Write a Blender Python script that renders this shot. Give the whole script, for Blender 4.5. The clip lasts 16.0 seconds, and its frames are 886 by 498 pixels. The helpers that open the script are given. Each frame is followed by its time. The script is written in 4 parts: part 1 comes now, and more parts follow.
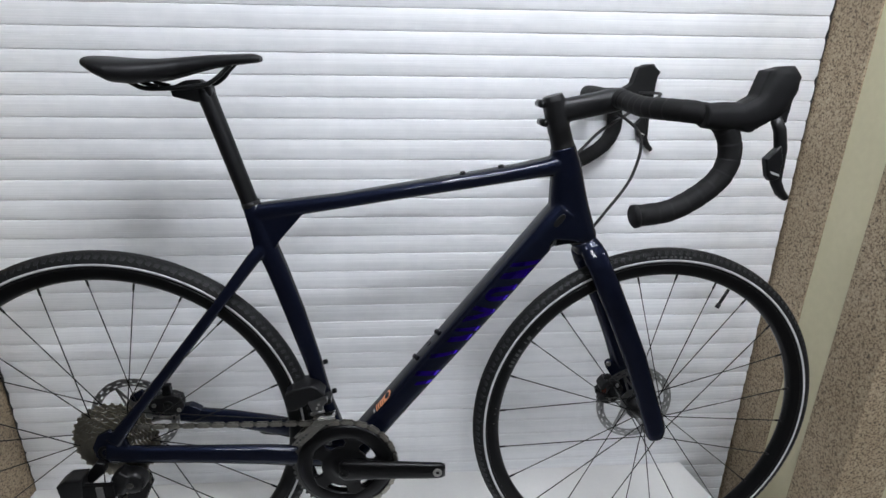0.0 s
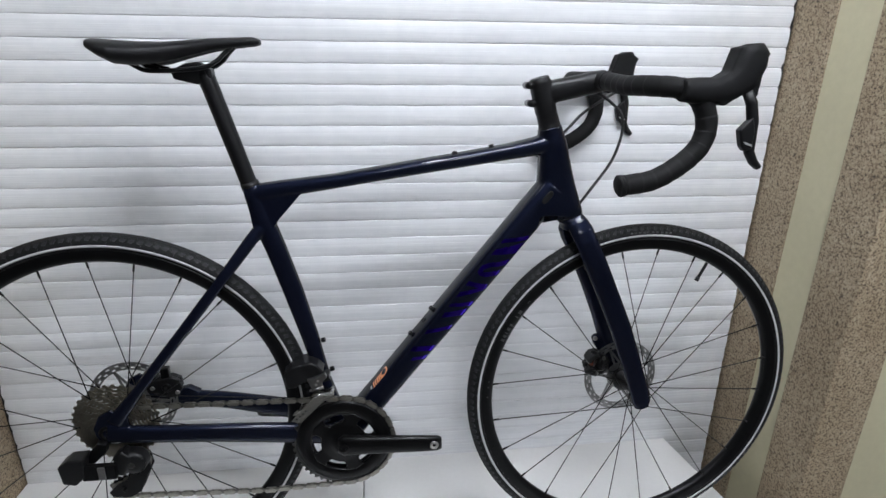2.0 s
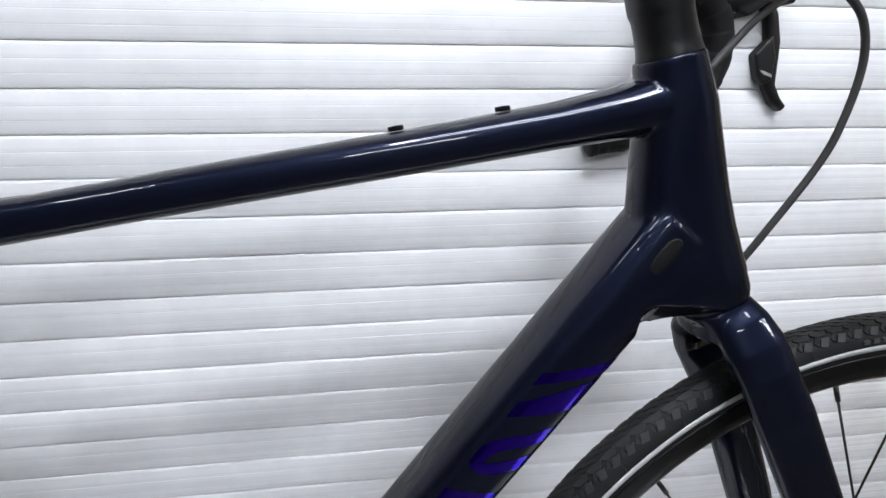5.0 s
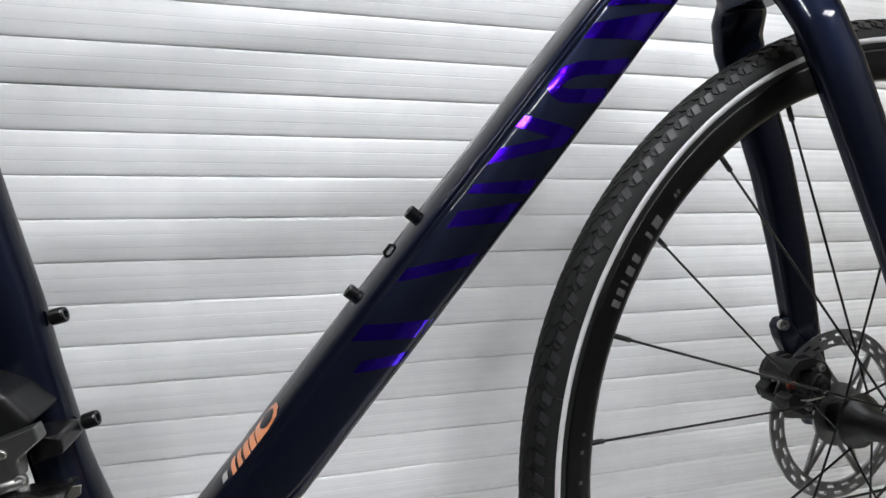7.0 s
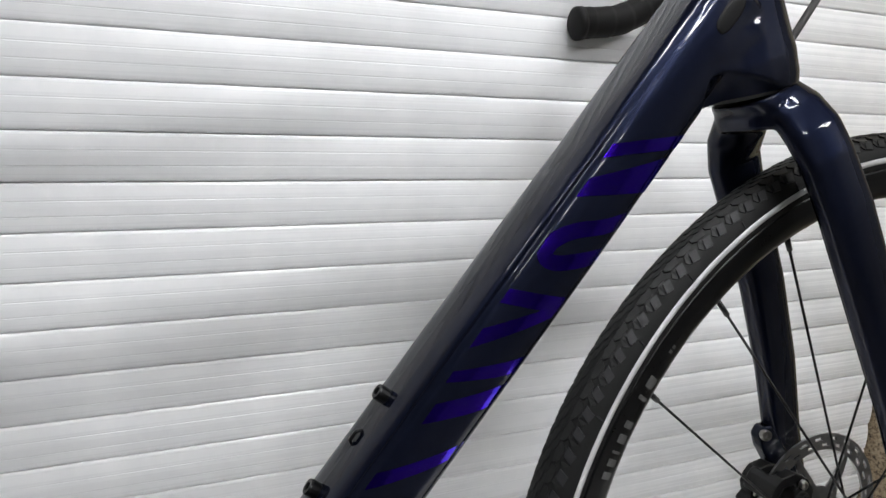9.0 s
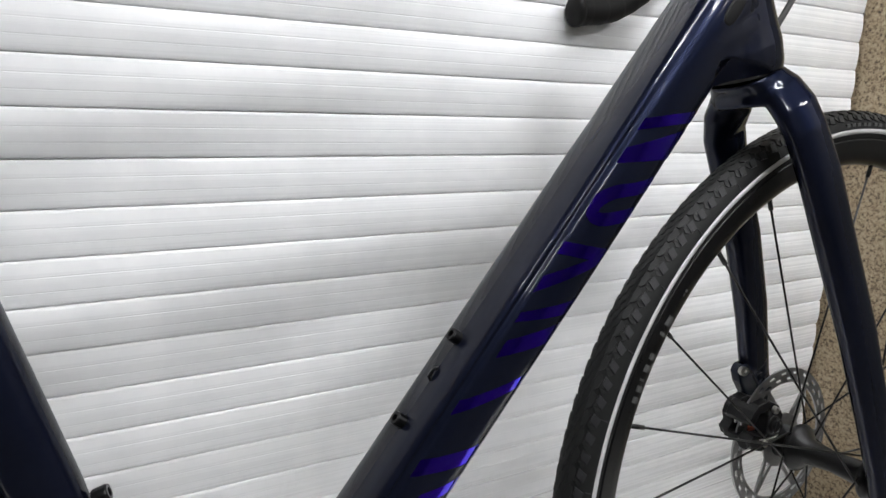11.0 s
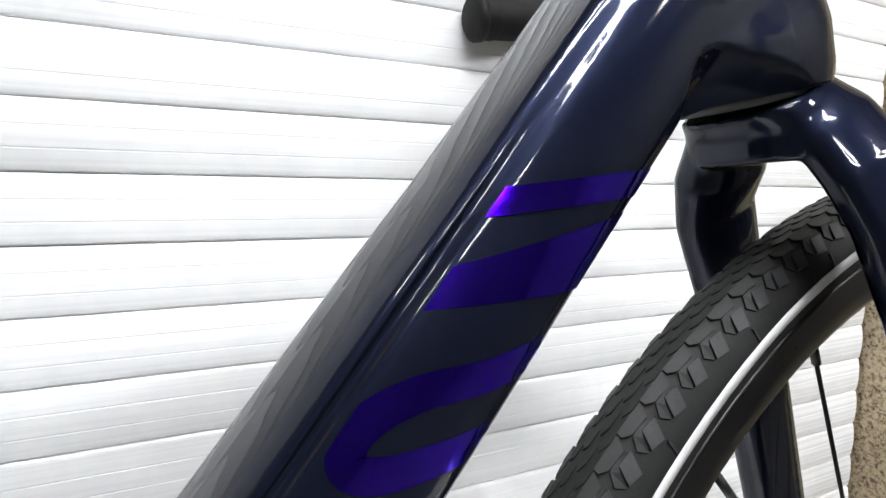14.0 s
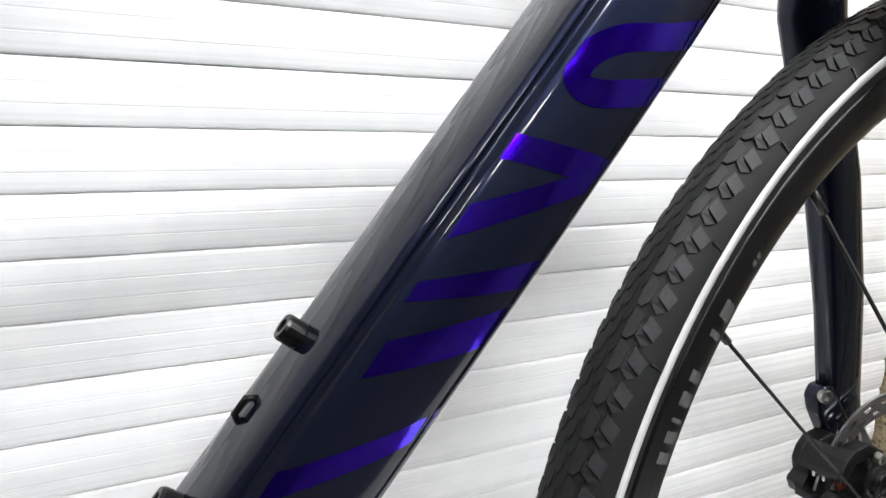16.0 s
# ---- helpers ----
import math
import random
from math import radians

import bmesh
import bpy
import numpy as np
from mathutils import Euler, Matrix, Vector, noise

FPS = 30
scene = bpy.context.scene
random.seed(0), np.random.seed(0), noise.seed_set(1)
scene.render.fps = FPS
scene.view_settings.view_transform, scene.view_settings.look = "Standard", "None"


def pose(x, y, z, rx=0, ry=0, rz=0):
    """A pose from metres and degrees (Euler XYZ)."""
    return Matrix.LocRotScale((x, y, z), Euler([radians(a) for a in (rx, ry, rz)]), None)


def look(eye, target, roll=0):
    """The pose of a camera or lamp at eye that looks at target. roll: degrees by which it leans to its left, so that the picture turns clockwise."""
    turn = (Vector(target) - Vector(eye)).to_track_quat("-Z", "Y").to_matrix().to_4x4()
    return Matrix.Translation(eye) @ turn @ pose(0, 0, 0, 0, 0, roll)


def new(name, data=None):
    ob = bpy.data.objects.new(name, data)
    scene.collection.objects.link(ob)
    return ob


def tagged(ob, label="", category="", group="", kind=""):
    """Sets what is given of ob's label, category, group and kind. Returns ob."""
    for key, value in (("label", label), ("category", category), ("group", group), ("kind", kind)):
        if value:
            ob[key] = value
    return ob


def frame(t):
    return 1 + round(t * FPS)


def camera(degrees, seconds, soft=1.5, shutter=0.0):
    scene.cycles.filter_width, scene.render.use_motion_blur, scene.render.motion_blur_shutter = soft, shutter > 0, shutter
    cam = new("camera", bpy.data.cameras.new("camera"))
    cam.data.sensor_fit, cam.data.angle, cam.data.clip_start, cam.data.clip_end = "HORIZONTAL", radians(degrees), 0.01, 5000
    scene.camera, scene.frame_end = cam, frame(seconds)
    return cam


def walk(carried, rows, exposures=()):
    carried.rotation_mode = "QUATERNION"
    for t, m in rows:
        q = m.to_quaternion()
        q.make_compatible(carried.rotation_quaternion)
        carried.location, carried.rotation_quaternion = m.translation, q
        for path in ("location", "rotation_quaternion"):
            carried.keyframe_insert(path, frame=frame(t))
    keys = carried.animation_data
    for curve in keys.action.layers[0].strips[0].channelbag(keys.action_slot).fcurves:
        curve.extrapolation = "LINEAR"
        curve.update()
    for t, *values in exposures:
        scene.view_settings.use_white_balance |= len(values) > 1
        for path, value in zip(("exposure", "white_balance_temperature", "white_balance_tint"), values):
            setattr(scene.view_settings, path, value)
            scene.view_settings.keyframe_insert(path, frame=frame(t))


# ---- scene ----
cam = camera(77.9, 16.0)
PATH = [
    (0, (0.7539, -1.1237, 1.0245), (0.9063, 0.7428, 0.3223), 0.72),
    (0.5, (0.7570, -1.2160, 1.0278), (0.9072, 0.6455, 0.3120), 0.57),
    (1, (0.7582, -1.2488, 1.0212), (0.9345, 0.6165, 0.3215), 0.58),
    (1.5, (0.7636, -1.2238, 1.0105), (0.9665, 0.6397, 0.3130), 0.61),
    (2, (0.7228, -1.1734, 0.9889), (0.9526, 0.6935, 0.3093), 0.56),
    (2.5, (0.6647, -1.0510, 0.9818), (0.9312, 0.8147, 0.3124), 0.35),
    (3, (0.6650, -0.9674, 0.9575), (0.9440, 0.9055, 0.3138), 0.09),
    (3.5, (0.7391, -0.8225, 0.9083), (0.9958, 1.0381, 0.2211), 0.03),
    (3.7, (0.7827, -0.7548, 0.8971), (1.0220, 1.1003, 0.1889), -0.16),
    (5.8, (0.8430, -0.5152, 0.7435), (1.1766, 1.3867, 0.2225), 0.71),
    (6, (0.8190, -0.5042, 0.6895), (1.1920, 1.3954, 0.1873), 0.51),
    (6.5, (0.7941, -0.5370, 0.5955), (1.2524, 1.3809, 0.2616), 0.37),
    (7, (0.7457, -0.5879, 0.5524), (1.2487, 1.3311, 0.2985), 0.26),
    (7.5, (0.7006, -0.5980, 0.5289), (1.2127, 1.3189, 0.2778), 0.30),
    (8, (0.6955, -0.5955, 0.5140), (1.2025, 1.3090, 0.1737), 0.28),
    (8.5, (0.7550, -0.5430, 0.6080), (1.3131, 1.3386, 0.2235), 0.51),
    (9, (0.7542, -0.5232, 0.6683), (1.3940, 1.3354, 0.2991), 0.67),
    (9.2, (0.7286, -0.5341, 0.6472), (1.3793, 1.3187, 0.2682), 0.56),
    (11.3, (0.6664, -0.5421, 0.6630), (1.4998, 1.2245, 0.2333), 0.51),
    (11.5, (0.6964, -0.5161, 0.6630), (1.5308, 1.2495, 0.2313), 0.51),
    (12, (0.7592, -0.4492, 0.6421), (1.5947, 1.3290, 0.2681), 0.56),
    (12.5, (0.8040, -0.3969, 0.6270), (1.6300, 1.3961, 0.3062), 0.63),
    (13, (0.8290, -0.3697, 0.6217), (1.6725, 1.4223, 0.3438), 0.57),
    (13.5, (0.8475, -0.3722, 0.6300), (1.6947, 1.4235, 0.3893), 0.35),
    (14, (0.8731, -0.3746, 0.6703), (1.7310, 1.4182, 0.4474), 0.62),
    (14.5, (0.8832, -0.3692, 0.6790), (1.7386, 1.4200, 0.4202), 1.12),
    (15, (0.8594, -0.3677, 0.6447), (1.6887, 1.4297, 0.3593), 0.71),
    (15.5, (0.8215, -0.3790, 0.6013), (1.6276, 1.4214, 0.2712), 0.76),
    (16, (0.7955, -0.4092, 0.5913), (1.5681, 1.3907, 0.1874), 0.63),
]
EXPOSURES = [(0, -0.15, 6200, 13), (2, -0.13, 6150, 13), (3.7, -0.31, 6050, 14), (5.8, 0.36, 6350, 13), (7.3, 0.2, 6500, 12), (8.4, 0.12, 6550, 12), (9.2, 0.15, 6600, 12), (11.5, 0.26, 6600, 12), (13, 0.48, 6550, 11), (14, 0.86, 6550, 11), (15, 0.9, 6550, 11), (16, 0.92, 6600, 11)]
walk(cam, [(t, look(eye, target, roll)) for t, eye, target, roll in PATH], EXPOSURES)

# ---- world and light ----
world = bpy.data.worlds.new("room_world")
scene.world = world
world.use_nodes = True
world.node_tree.nodes["Background"].inputs[0].default_value = (0.75, 0.85, 1.0, 1)
world.node_tree.nodes["Background"].inputs[1].default_value = 0.02

LAMP_POWER = 66.0


# ---- materials ----
def material(name):
    m = bpy.data.materials.new(name)
    m.use_nodes = True
    nt = m.node_tree
    return m, nt, nt.nodes["Principled BSDF"]


def node(nt, kind, **values):
    n = nt.nodes.new(kind)
    for k, v in values.items():
        if k in n.inputs:
            n.inputs[k].default_value = v
    return n


def ramp(nt, src, stops):
    r = nt.nodes.new("ShaderNodeValToRGB")
    while len(r.color_ramp.elements) < len(stops):
        r.color_ramp.elements.new(0.5)
    for e, (p, c) in zip(r.color_ramp.elements, stops):
        e.position, e.color = p, (*c, 1)
    nt.links.new(src, r.inputs[0])
    return r.outputs[0]


def coords(nt, scale=(1, 1, 1), object_space=True):
    tc = nt.nodes.new("ShaderNodeTexCoord")
    mp = nt.nodes.new("ShaderNodeMapping")
    mp.inputs["Scale"].default_value = scale
    nt.links.new(tc.outputs["Object" if object_space else "Generated"], mp.inputs[0])
    return mp.outputs[0]


def noise_tex(nt, vec, scale, detail=4, rough=0.55):
    n = node(nt, "ShaderNodeTexNoise", Scale=scale, Detail=detail, Roughness=rough)
    nt.links.new(vec, n.inputs["Vector"])
    return n.outputs["Fac"]


def bump(nt, bsdf, height, strength=0.2, distance=0.001):
    b = node(nt, "ShaderNodeBump", Strength=strength, Distance=distance)
    nt.links.new(height, b.inputs["Height"])
    nt.links.new(b.outputs[0], bsdf.inputs["Normal"])


def plain(name, color, rough=0.5, metal=0.0, vary=0.15, scale=60, bumpy=0.0, coat=0.0, coat_rough=0.05, rough_vary=0.08, spec=0.5):
    """A surface of one colour with grain at two scales, uneven gloss and fine relief."""
    m, nt, p = material(name)
    v = coords(nt)
    f1, f2 = noise_tex(nt, v, scale), noise_tex(nt, v, scale * 9, 3)
    mix = node(nt, "ShaderNodeMath", )
    mix.operation = "ADD"
    nt.links.new(f1, mix.inputs[0]), nt.links.new(f2, mix.inputs[1])
    half = node(nt, "ShaderNodeMath")
    half.operation = "MULTIPLY"
    half.inputs[1].default_value = 0.5
    nt.links.new(mix.outputs[0], half.inputs[0])
    lo = tuple(c * (1 - vary) for c in color)
    hi = tuple(min(1, c * (1 + vary)) for c in color)
    nt.links.new(ramp(nt, half.outputs[0], [(0.3, lo), (0.7, hi)]), p.inputs["Base Color"])
    mr = node(nt, "ShaderNodeMapRange")
    mr.inputs["To Min"].default_value, mr.inputs["To Max"].default_value = max(0.02, rough - rough_vary), min(1, rough + rough_vary)
    nt.links.new(half.outputs[0], mr.inputs["Value"])
    nt.links.new(mr.outputs[0], p.inputs["Roughness"])
    p.inputs["Metallic"].default_value = metal
    p.inputs["Specular IOR Level"].default_value = spec
    if coat:
        p.inputs["Coat Weight"].default_value = coat
        p.inputs["Coat Roughness"].default_value = coat_rough
    if bumpy:
        bump(nt, p, half.outputs[0], bumpy, 0.0006)
    return m


def shutter_material():
    """White-lacquered rolled aluminium: long drawn streaks in gloss and relief."""
    m, nt, p = material("white_lacquered_aluminium")
    v = coords(nt, (1.2, 1, 260))
    streak = noise_tex(nt, v, 1.0, 5, 0.6)
    v2 = coords(nt, (0.9, 1, 8))
    broad = noise_tex(nt, v2, 1.6, 3)
    v3 = coords(nt, (30, 30, 30))
    dirt = noise_tex(nt, v3, 1.0, 6)
    nt.links.new(ramp(nt, dirt, [(0.3, (0.76, 0.77, 0.785)), (0.62, (0.81, 0.815, 0.825))]), p.inputs["Base Color"])
    mr = node(nt, "ShaderNodeMapRange")
    mr.inputs["To Min"].default_value, mr.inputs["To Max"].default_value = 0.22, 0.33
    nt.links.new(streak, mr.inputs["Value"])
    nt.links.new(mr.outputs[0], p.inputs["Roughness"])
    p.inputs["Metallic"].default_value = 0.0
    add = node(nt, "ShaderNodeMath")
    add.operation = "MULTIPLY_ADD"
    add.inputs[1].default_value = 0.08
    nt.links.new(streak, add.inputs[0]), nt.links.new(broad, add.inputs[2])
    bump(nt, p, add.outputs[0], 0.10, 0.0018)
    return m


def granite_material():
    m, nt, p = material("speckled_granite")
    v = coords(nt)
    n1 = noise_tex(nt, v, 240, 4, 0.7)
    n2 = noise_tex(nt, v, 9, 3)
    base = ramp(nt, n1, [(0.34, (0.035, 0.028, 0.022)), (0.43, (0.21, 0.16, 0.105)), (0.5, (0.39, 0.31, 0.21)), (0.66, (0.53, 0.46, 0.34))])
    tint = ramp(nt, n2, [(0.3, (0.78, 0.74, 0.68)), (0.7, (0.98, 0.96, 0.93))])
    mx = nt.nodes.new("ShaderNodeMix")
    mx.data_type, mx.blend_type = "RGBA", "MULTIPLY"
    mx.inputs[0].default_value = 1.0
    nt.links.new(base, mx.inputs[6]), nt.links.new(tint, mx.inputs[7])
    nt.links.new(mx.outputs[2], p.inputs["Base Color"])
    p.inputs["Roughness"].default_value = 0.62
    bump(nt, p, n1, 0.25, 0.0008)
    return m


def rubber_material(name, color, rough=0.62):
    return plain(name, tuple(c * 0.75 for c in color), rough, 0, 0.3, 90, 0.25, spec=0.25)


PAINT = plain("navy_clearcoat_paint", (0.0090, 0.0118, 0.0258), 0.42, 0.75, 0.10, 25, 0.0, 0.64, 0.07, 0.05, 0.1)
PAINT.node_tree.nodes["Principled BSDF"].inputs["Specular Tint"].default_value = (0.05, 0.06, 0.10, 1)
PURPLE = plain("violet_foil_decal", (0.045, 0.001, 0.66), 0.15, 1.0, 0.10, 40, 0.0, 0.75, 0.012, 0.05)
PURPLE.node_tree.nodes["Principled BSDF"].inputs["Specular Tint"].default_value = (0.12, 0.02, 0.6, 1)
ORANGE = plain("orange_decal", (0.72, 0.26, 0.11), 0.4, 0, 0.1, 60, 0, 0.6)
RIM_PRINT = plain("grey_rim_print", (0.06, 0.06, 0.06), 0.5, 0, 0.1, 60)
GREY_DECAL = plain("grey_decal", (0.34, 0.34, 0.33), 0.45, 0, 0.1, 60)
BLACK_MATT = plain("matt_black_alloy", (0.0055, 0.0055, 0.006), 0.42, 0.3, 0.25, 120, 0.1)
BLACK_SATIN = plain("satin_black_anodising", (0.005, 0.005, 0.0055), 0.3, 0.5, 0.2, 80, 0.05)
CARBON = plain("satin_carbon_seatpost", (0.0042, 0.0042, 0.0048), 0.42, 0, 0.35, 45, 0.15, spec=0.28)
RUBBER = rubber_material("hood_rubber", (0.0055, 0.0055, 0.006))
TAPE = rubber_material("handlebar_tape", (0.0068, 0.0065, 0.0068), 0.7)
TYRE = rubber_material("tyre_rubber", (0.009, 0.009, 0.009), 0.66)
PAD = rubber_material("worn_shoulder_rubber", (0.027, 0.028, 0.030), 0.42)
TREAD = rubber_material("tread_rubber", (0.013, 0.0135, 0.0135), 0.55)
SADDLE = plain("saddle_cover", (0.005, 0.005, 0.0056), 0.48, 0, 0.2, 140, 0.2, spec=0.25)
REFLECT = plain("reflective_white_stripe", (0.5, 0.5, 0.5), 0.4, 0, 0.08, 50)
STEEL = plain("bare_steel", (0.46, 0.45, 0.43), 0.3, 1.0, 0.2, 90, 0.08)
ROTOR_STEEL = plain("brushed_rotor_steel", (0.36, 0.36, 0.36), 0.34, 1.0, 0.2, 120, 0.1)
CHAIN_METAL = plain("nickel_chain_metal", (0.41, 0.395, 0.35), 0.34, 1.0, 0.25, 160, 0.1)
# Chain metal darkened to stand for shade on the recessed inner plates.
SHADED_LINK = plain("shaded_link_metal", (0.23, 0.225, 0.205), 0.36, 1.0, 0.25, 110, 0.1)
RING_METAL = plain("dark_ring_steel", (0.11, 0.11, 0.105), 0.36, 1.0, 0.25, 110, 0.1)
CASSETTE_METAL = plain("cassette_steel", (0.34, 0.32, 0.27), 0.3, 1.0, 0.25, 110, 0.1)
SPOKE = plain("black_spoke_steel", (0.014, 0.014, 0.014), 0.4, 0.6, 0.2, 60)
LINK_GREY = plain("grey_anodised_link", (0.17, 0.17, 0.165), 0.33, 0.9, 0.12, 40)
CAGE_STEEL = plain("polished_cage_steel", (0.66, 0.65, 0.62), 0.2, 1.0, 0.1, 30)
COPPER = plain("copper_pad_spring", (0.36, 0.10, 0.06), 0.35, 0.8, 0.2, 200)
SHUTTER = shutter_material()
GRANITE = granite_material()
CREAM = plain("cream_wall_paint", (0.55, 0.51, 0.34), 0.55, 0, 0.06, 7, 0.08)
BENCH = plain("white_melamine_board", (0.74, 0.735, 0.72), 0.42, 0, 0.03, 11, 0.04)
ROOM_WHITE = plain("grey_room_paint", (0.13, 0.128, 0.125), 0.8, 0, 0.05, 5, 0.05)
UNSEEN_DARK = plain("unseen_dark_wall", (0.045, 0.045, 0.045), 0.8, 0, 0.05, 5, 0.05)
FLOOR = plain("grey_floor_tile", (0.08, 0.077, 0.07), 0.45, 0, 0.15, 6, 0.05)
SEAL = plain("black_rubber_seal", (0.02, 0.02, 0.02), 0.6)
GAP_GREY = plain("grey_gap_backing", (0.35, 0.35, 0.35), 0.4, 0.6)
LIGHT_MAT, _nt, _p = material("led_diffuser")
_p.inputs["Base Color"].default_value = (0.9, 0.9, 0.9, 1)
_p.inputs["Emission Color"].default_value = (0.95, 0.98, 1.0, 1)
_p.inputs["Emission Strength"].default_value = LAMP_POWER

# ---- builders ----
Y = Vector((0, 1, 0))


def part(name, bm, mat, parent=None, label="", smooth=True):
    """Links a bmesh as one mesh object, under a thing or a part."""
    bmesh.ops.recalc_face_normals(bm, faces=bm.faces)
    me = bpy.data.meshes.new(name)
    bm.to_mesh(me)
    bm.free()
    me.materials.append(mat)
    if smooth:
        for f in me.polygons:
            f.use_smooth = True
    ob = new(name, me)
    ob.parent = parent
    if label:
        tagged(ob, label)
    return ob


def organic(ob, voxel, rounds):
    """Melts overlapping solids into one smooth skin."""
    r = ob.modifiers.new("skin", "REMESH")
    r.mode, r.voxel_size, r.use_smooth_shade = "VOXEL", voxel, True
    s = ob.modifiers.new("smooth", "SMOOTH")
    s.factor, s.iterations = 0.5, rounds
    return ob


def blend(ob, centres, radius, rounds):
    """Fixes the skin and flows it together softly round the given joints."""
    deps = bpy.context.evaluated_depsgraph_get()
    me = bpy.data.meshes.new_from_object(ob.evaluated_get(deps))
    ob.modifiers.clear()
    ob.data = me
    n = len(me.vertices)
    co = np.empty(n * 3)
    me.vertices.foreach_get("co", co)
    co = co.reshape(-1, 3)
    ed = np.empty(len(me.edges) * 2, int)
    me.edges.foreach_get("vertices", ed)
    ed = ed.reshape(-1, 2)
    far = np.min([np.linalg.norm(co - np.array(c), axis=1) for c in centres], axis=0)
    weight = np.clip((radius - far) / (radius * 0.6), 0, 1)[:, None] * 0.5
    near = (weight[ed[:, 0], 0] > 0) | (weight[ed[:, 1], 0] > 0)
    a, b = ed[near, 0], ed[near, 1]
    degree = np.maximum(np.bincount(a, minlength=n) + np.bincount(b, minlength=n), 1)[:, None]
    for step in range(rounds * 2):
        total = np.stack([np.bincount(a, co[b, k], n) + np.bincount(b, co[a, k], n) for k in range(3)], axis=1)
        # a push back every second pass keeps the volume
        co += (total / degree - co) * weight * (1.0 if step % 2 == 0 else -0.92) * (degree > 1)
    me.vertices.foreach_set("co", co.ravel())
    me.polygons.foreach_set("use_smooth", [True] * len(me.polygons))
    me.update()
    return ob


def empty(name, m=None, parent=None):
    ob = new(name)
    ob.empty_display_size = 0.05
    ob.parent = parent
    if m is not None:
        ob.matrix_basis = m
    return ob


def box(bm, lo, hi, bevel=0.0, seg=2):
    c = [(a + b) / 2 for a, b in zip(lo, hi)]
    d = [b - a for a, b in zip(lo, hi)]
    r = bmesh.ops.create_cube(bm, size=1, matrix=Matrix.Translation(c) @ Matrix.Diagonal((*d, 1)))
    if bevel:
        es = {e for v in r["verts"] for e in v.link_edges}
        bmesh.ops.bevel(bm, geom=list(es), offset=bevel, segments=seg, affect="EDGES", profile=0.5)
    return bm


def bridge(bm, rings, cap=True, closed=False):
    n = len(rings[0])
    pairs = list(zip(rings, rings[1:])) + ([(rings[-1], rings[0])] if closed else [])
    for a, b in pairs:
        for i in range(n):
            j = (i + 1) % n
            bm.faces.new((a[i], a[j], b[j], b[i]))
    if cap and not closed:
        bm.faces.new(rings[0][::-1])
        bm.faces.new(rings[-1])


def loft(bm, stations, seg=28):
    """Closed tube through stations (centre, in-plane half, lateral half, power): sections upright to the path."""
    cs = [Vector(s[0]) for s in stations]
    rings = []
    for i, (c, a, b, *n) in enumerate(stations):
        p = n[0] if n else 2.0
        t = (cs[min(i + 1, len(cs) - 1)] - cs[max(i - 1, 0)]).normalized()
        u = Y.cross(t).normalized()
        v = t.cross(u)
        ring = []
        for k in range(seg):
            q = 2 * math.pi * k / seg
            x, y = math.cos(q), math.sin(q)
            x, y = math.copysign(abs(x) ** (2 / p), x), math.copysign(abs(y) ** (2 / p), y)
            ring.append(bm.verts.new(cs[i] + u * a * x + v * b * y))
        rings.append(ring)
    bridge(bm, rings)
    return bm


def spline(pts, step=8):
    """Points of a smooth curve through pts (Catmull-Rom)."""
    p = [Vector(q) for q in pts]
    p = [2 * p[0] - p[1]] + p + [2 * p[-1] - p[-2]]
    out = []
    for i in range(1, len(p) - 2):
        for k in range(step):
            t = k / step
            a, b, c, d = p[i - 1:i + 3]
            out.append(0.5 * (2 * b + (c - a) * t + (2 * a - 5 * b + 4 * c - d) * t * t + (3 * b - a - 3 * c + d) * t ** 3))
    return out + [p[-2]]


def sweep(bm, pts, radius, seg=12):
    """Round rod along pts; radius a number or a function of 0..1."""
    rings, n = [], len(pts)
    u = None
    for i, c in enumerate(pts):
        t = (pts[min(i + 1, n - 1)] - pts[max(i - 1, 0)]).normalized()
        if u is None:
            u = t.orthogonal().normalized()
        u = (u - t * u.dot(t)).normalized()
        v = t.cross(u)
        r = radius(i / (n - 1)) if callable(radius) else radius
        rings.append([bm.verts.new(c + (u * math.cos(q) + v * math.sin(q)) * r) for q in (2 * math.pi * k / seg for k in range(seg))])
    bridge(bm, rings)
    return bm


def rod(bm, a, b, r, seg=10):
    return sweep(bm, [Vector(a), Vector(b)], r, seg)


def slab_shape(bm, poly, y0, y1):
    """A plate: the outline poly of (x, z), from y0 to y1."""
    a = [bm.verts.new((x, y0, z)) for x, z in poly]
    b = [bm.verts.new((x, y1, z)) for x, z in poly]
    bridge(bm, [a, b])
    return bm


def revolve(bm, profile, centre, seg=120, closed=True):
    """Rings about the y axis through centre: profile of (radius, y)."""
    c = Vector(centre)
    rings = [[bm.verts.new(c + Vector((r * math.cos(q), y, r * math.sin(q)))) for r, y in profile] for q in (2 * math.pi * k / seg for k in range(seg))]
    n = len(profile)
    for a, b in zip(rings, rings[1:] + rings[:1]):
        for i in range(n if closed else n - 1):
            j = (i + 1) % n
            bm.faces.new((a[i], a[j], b[j], b[i]))
    return bm


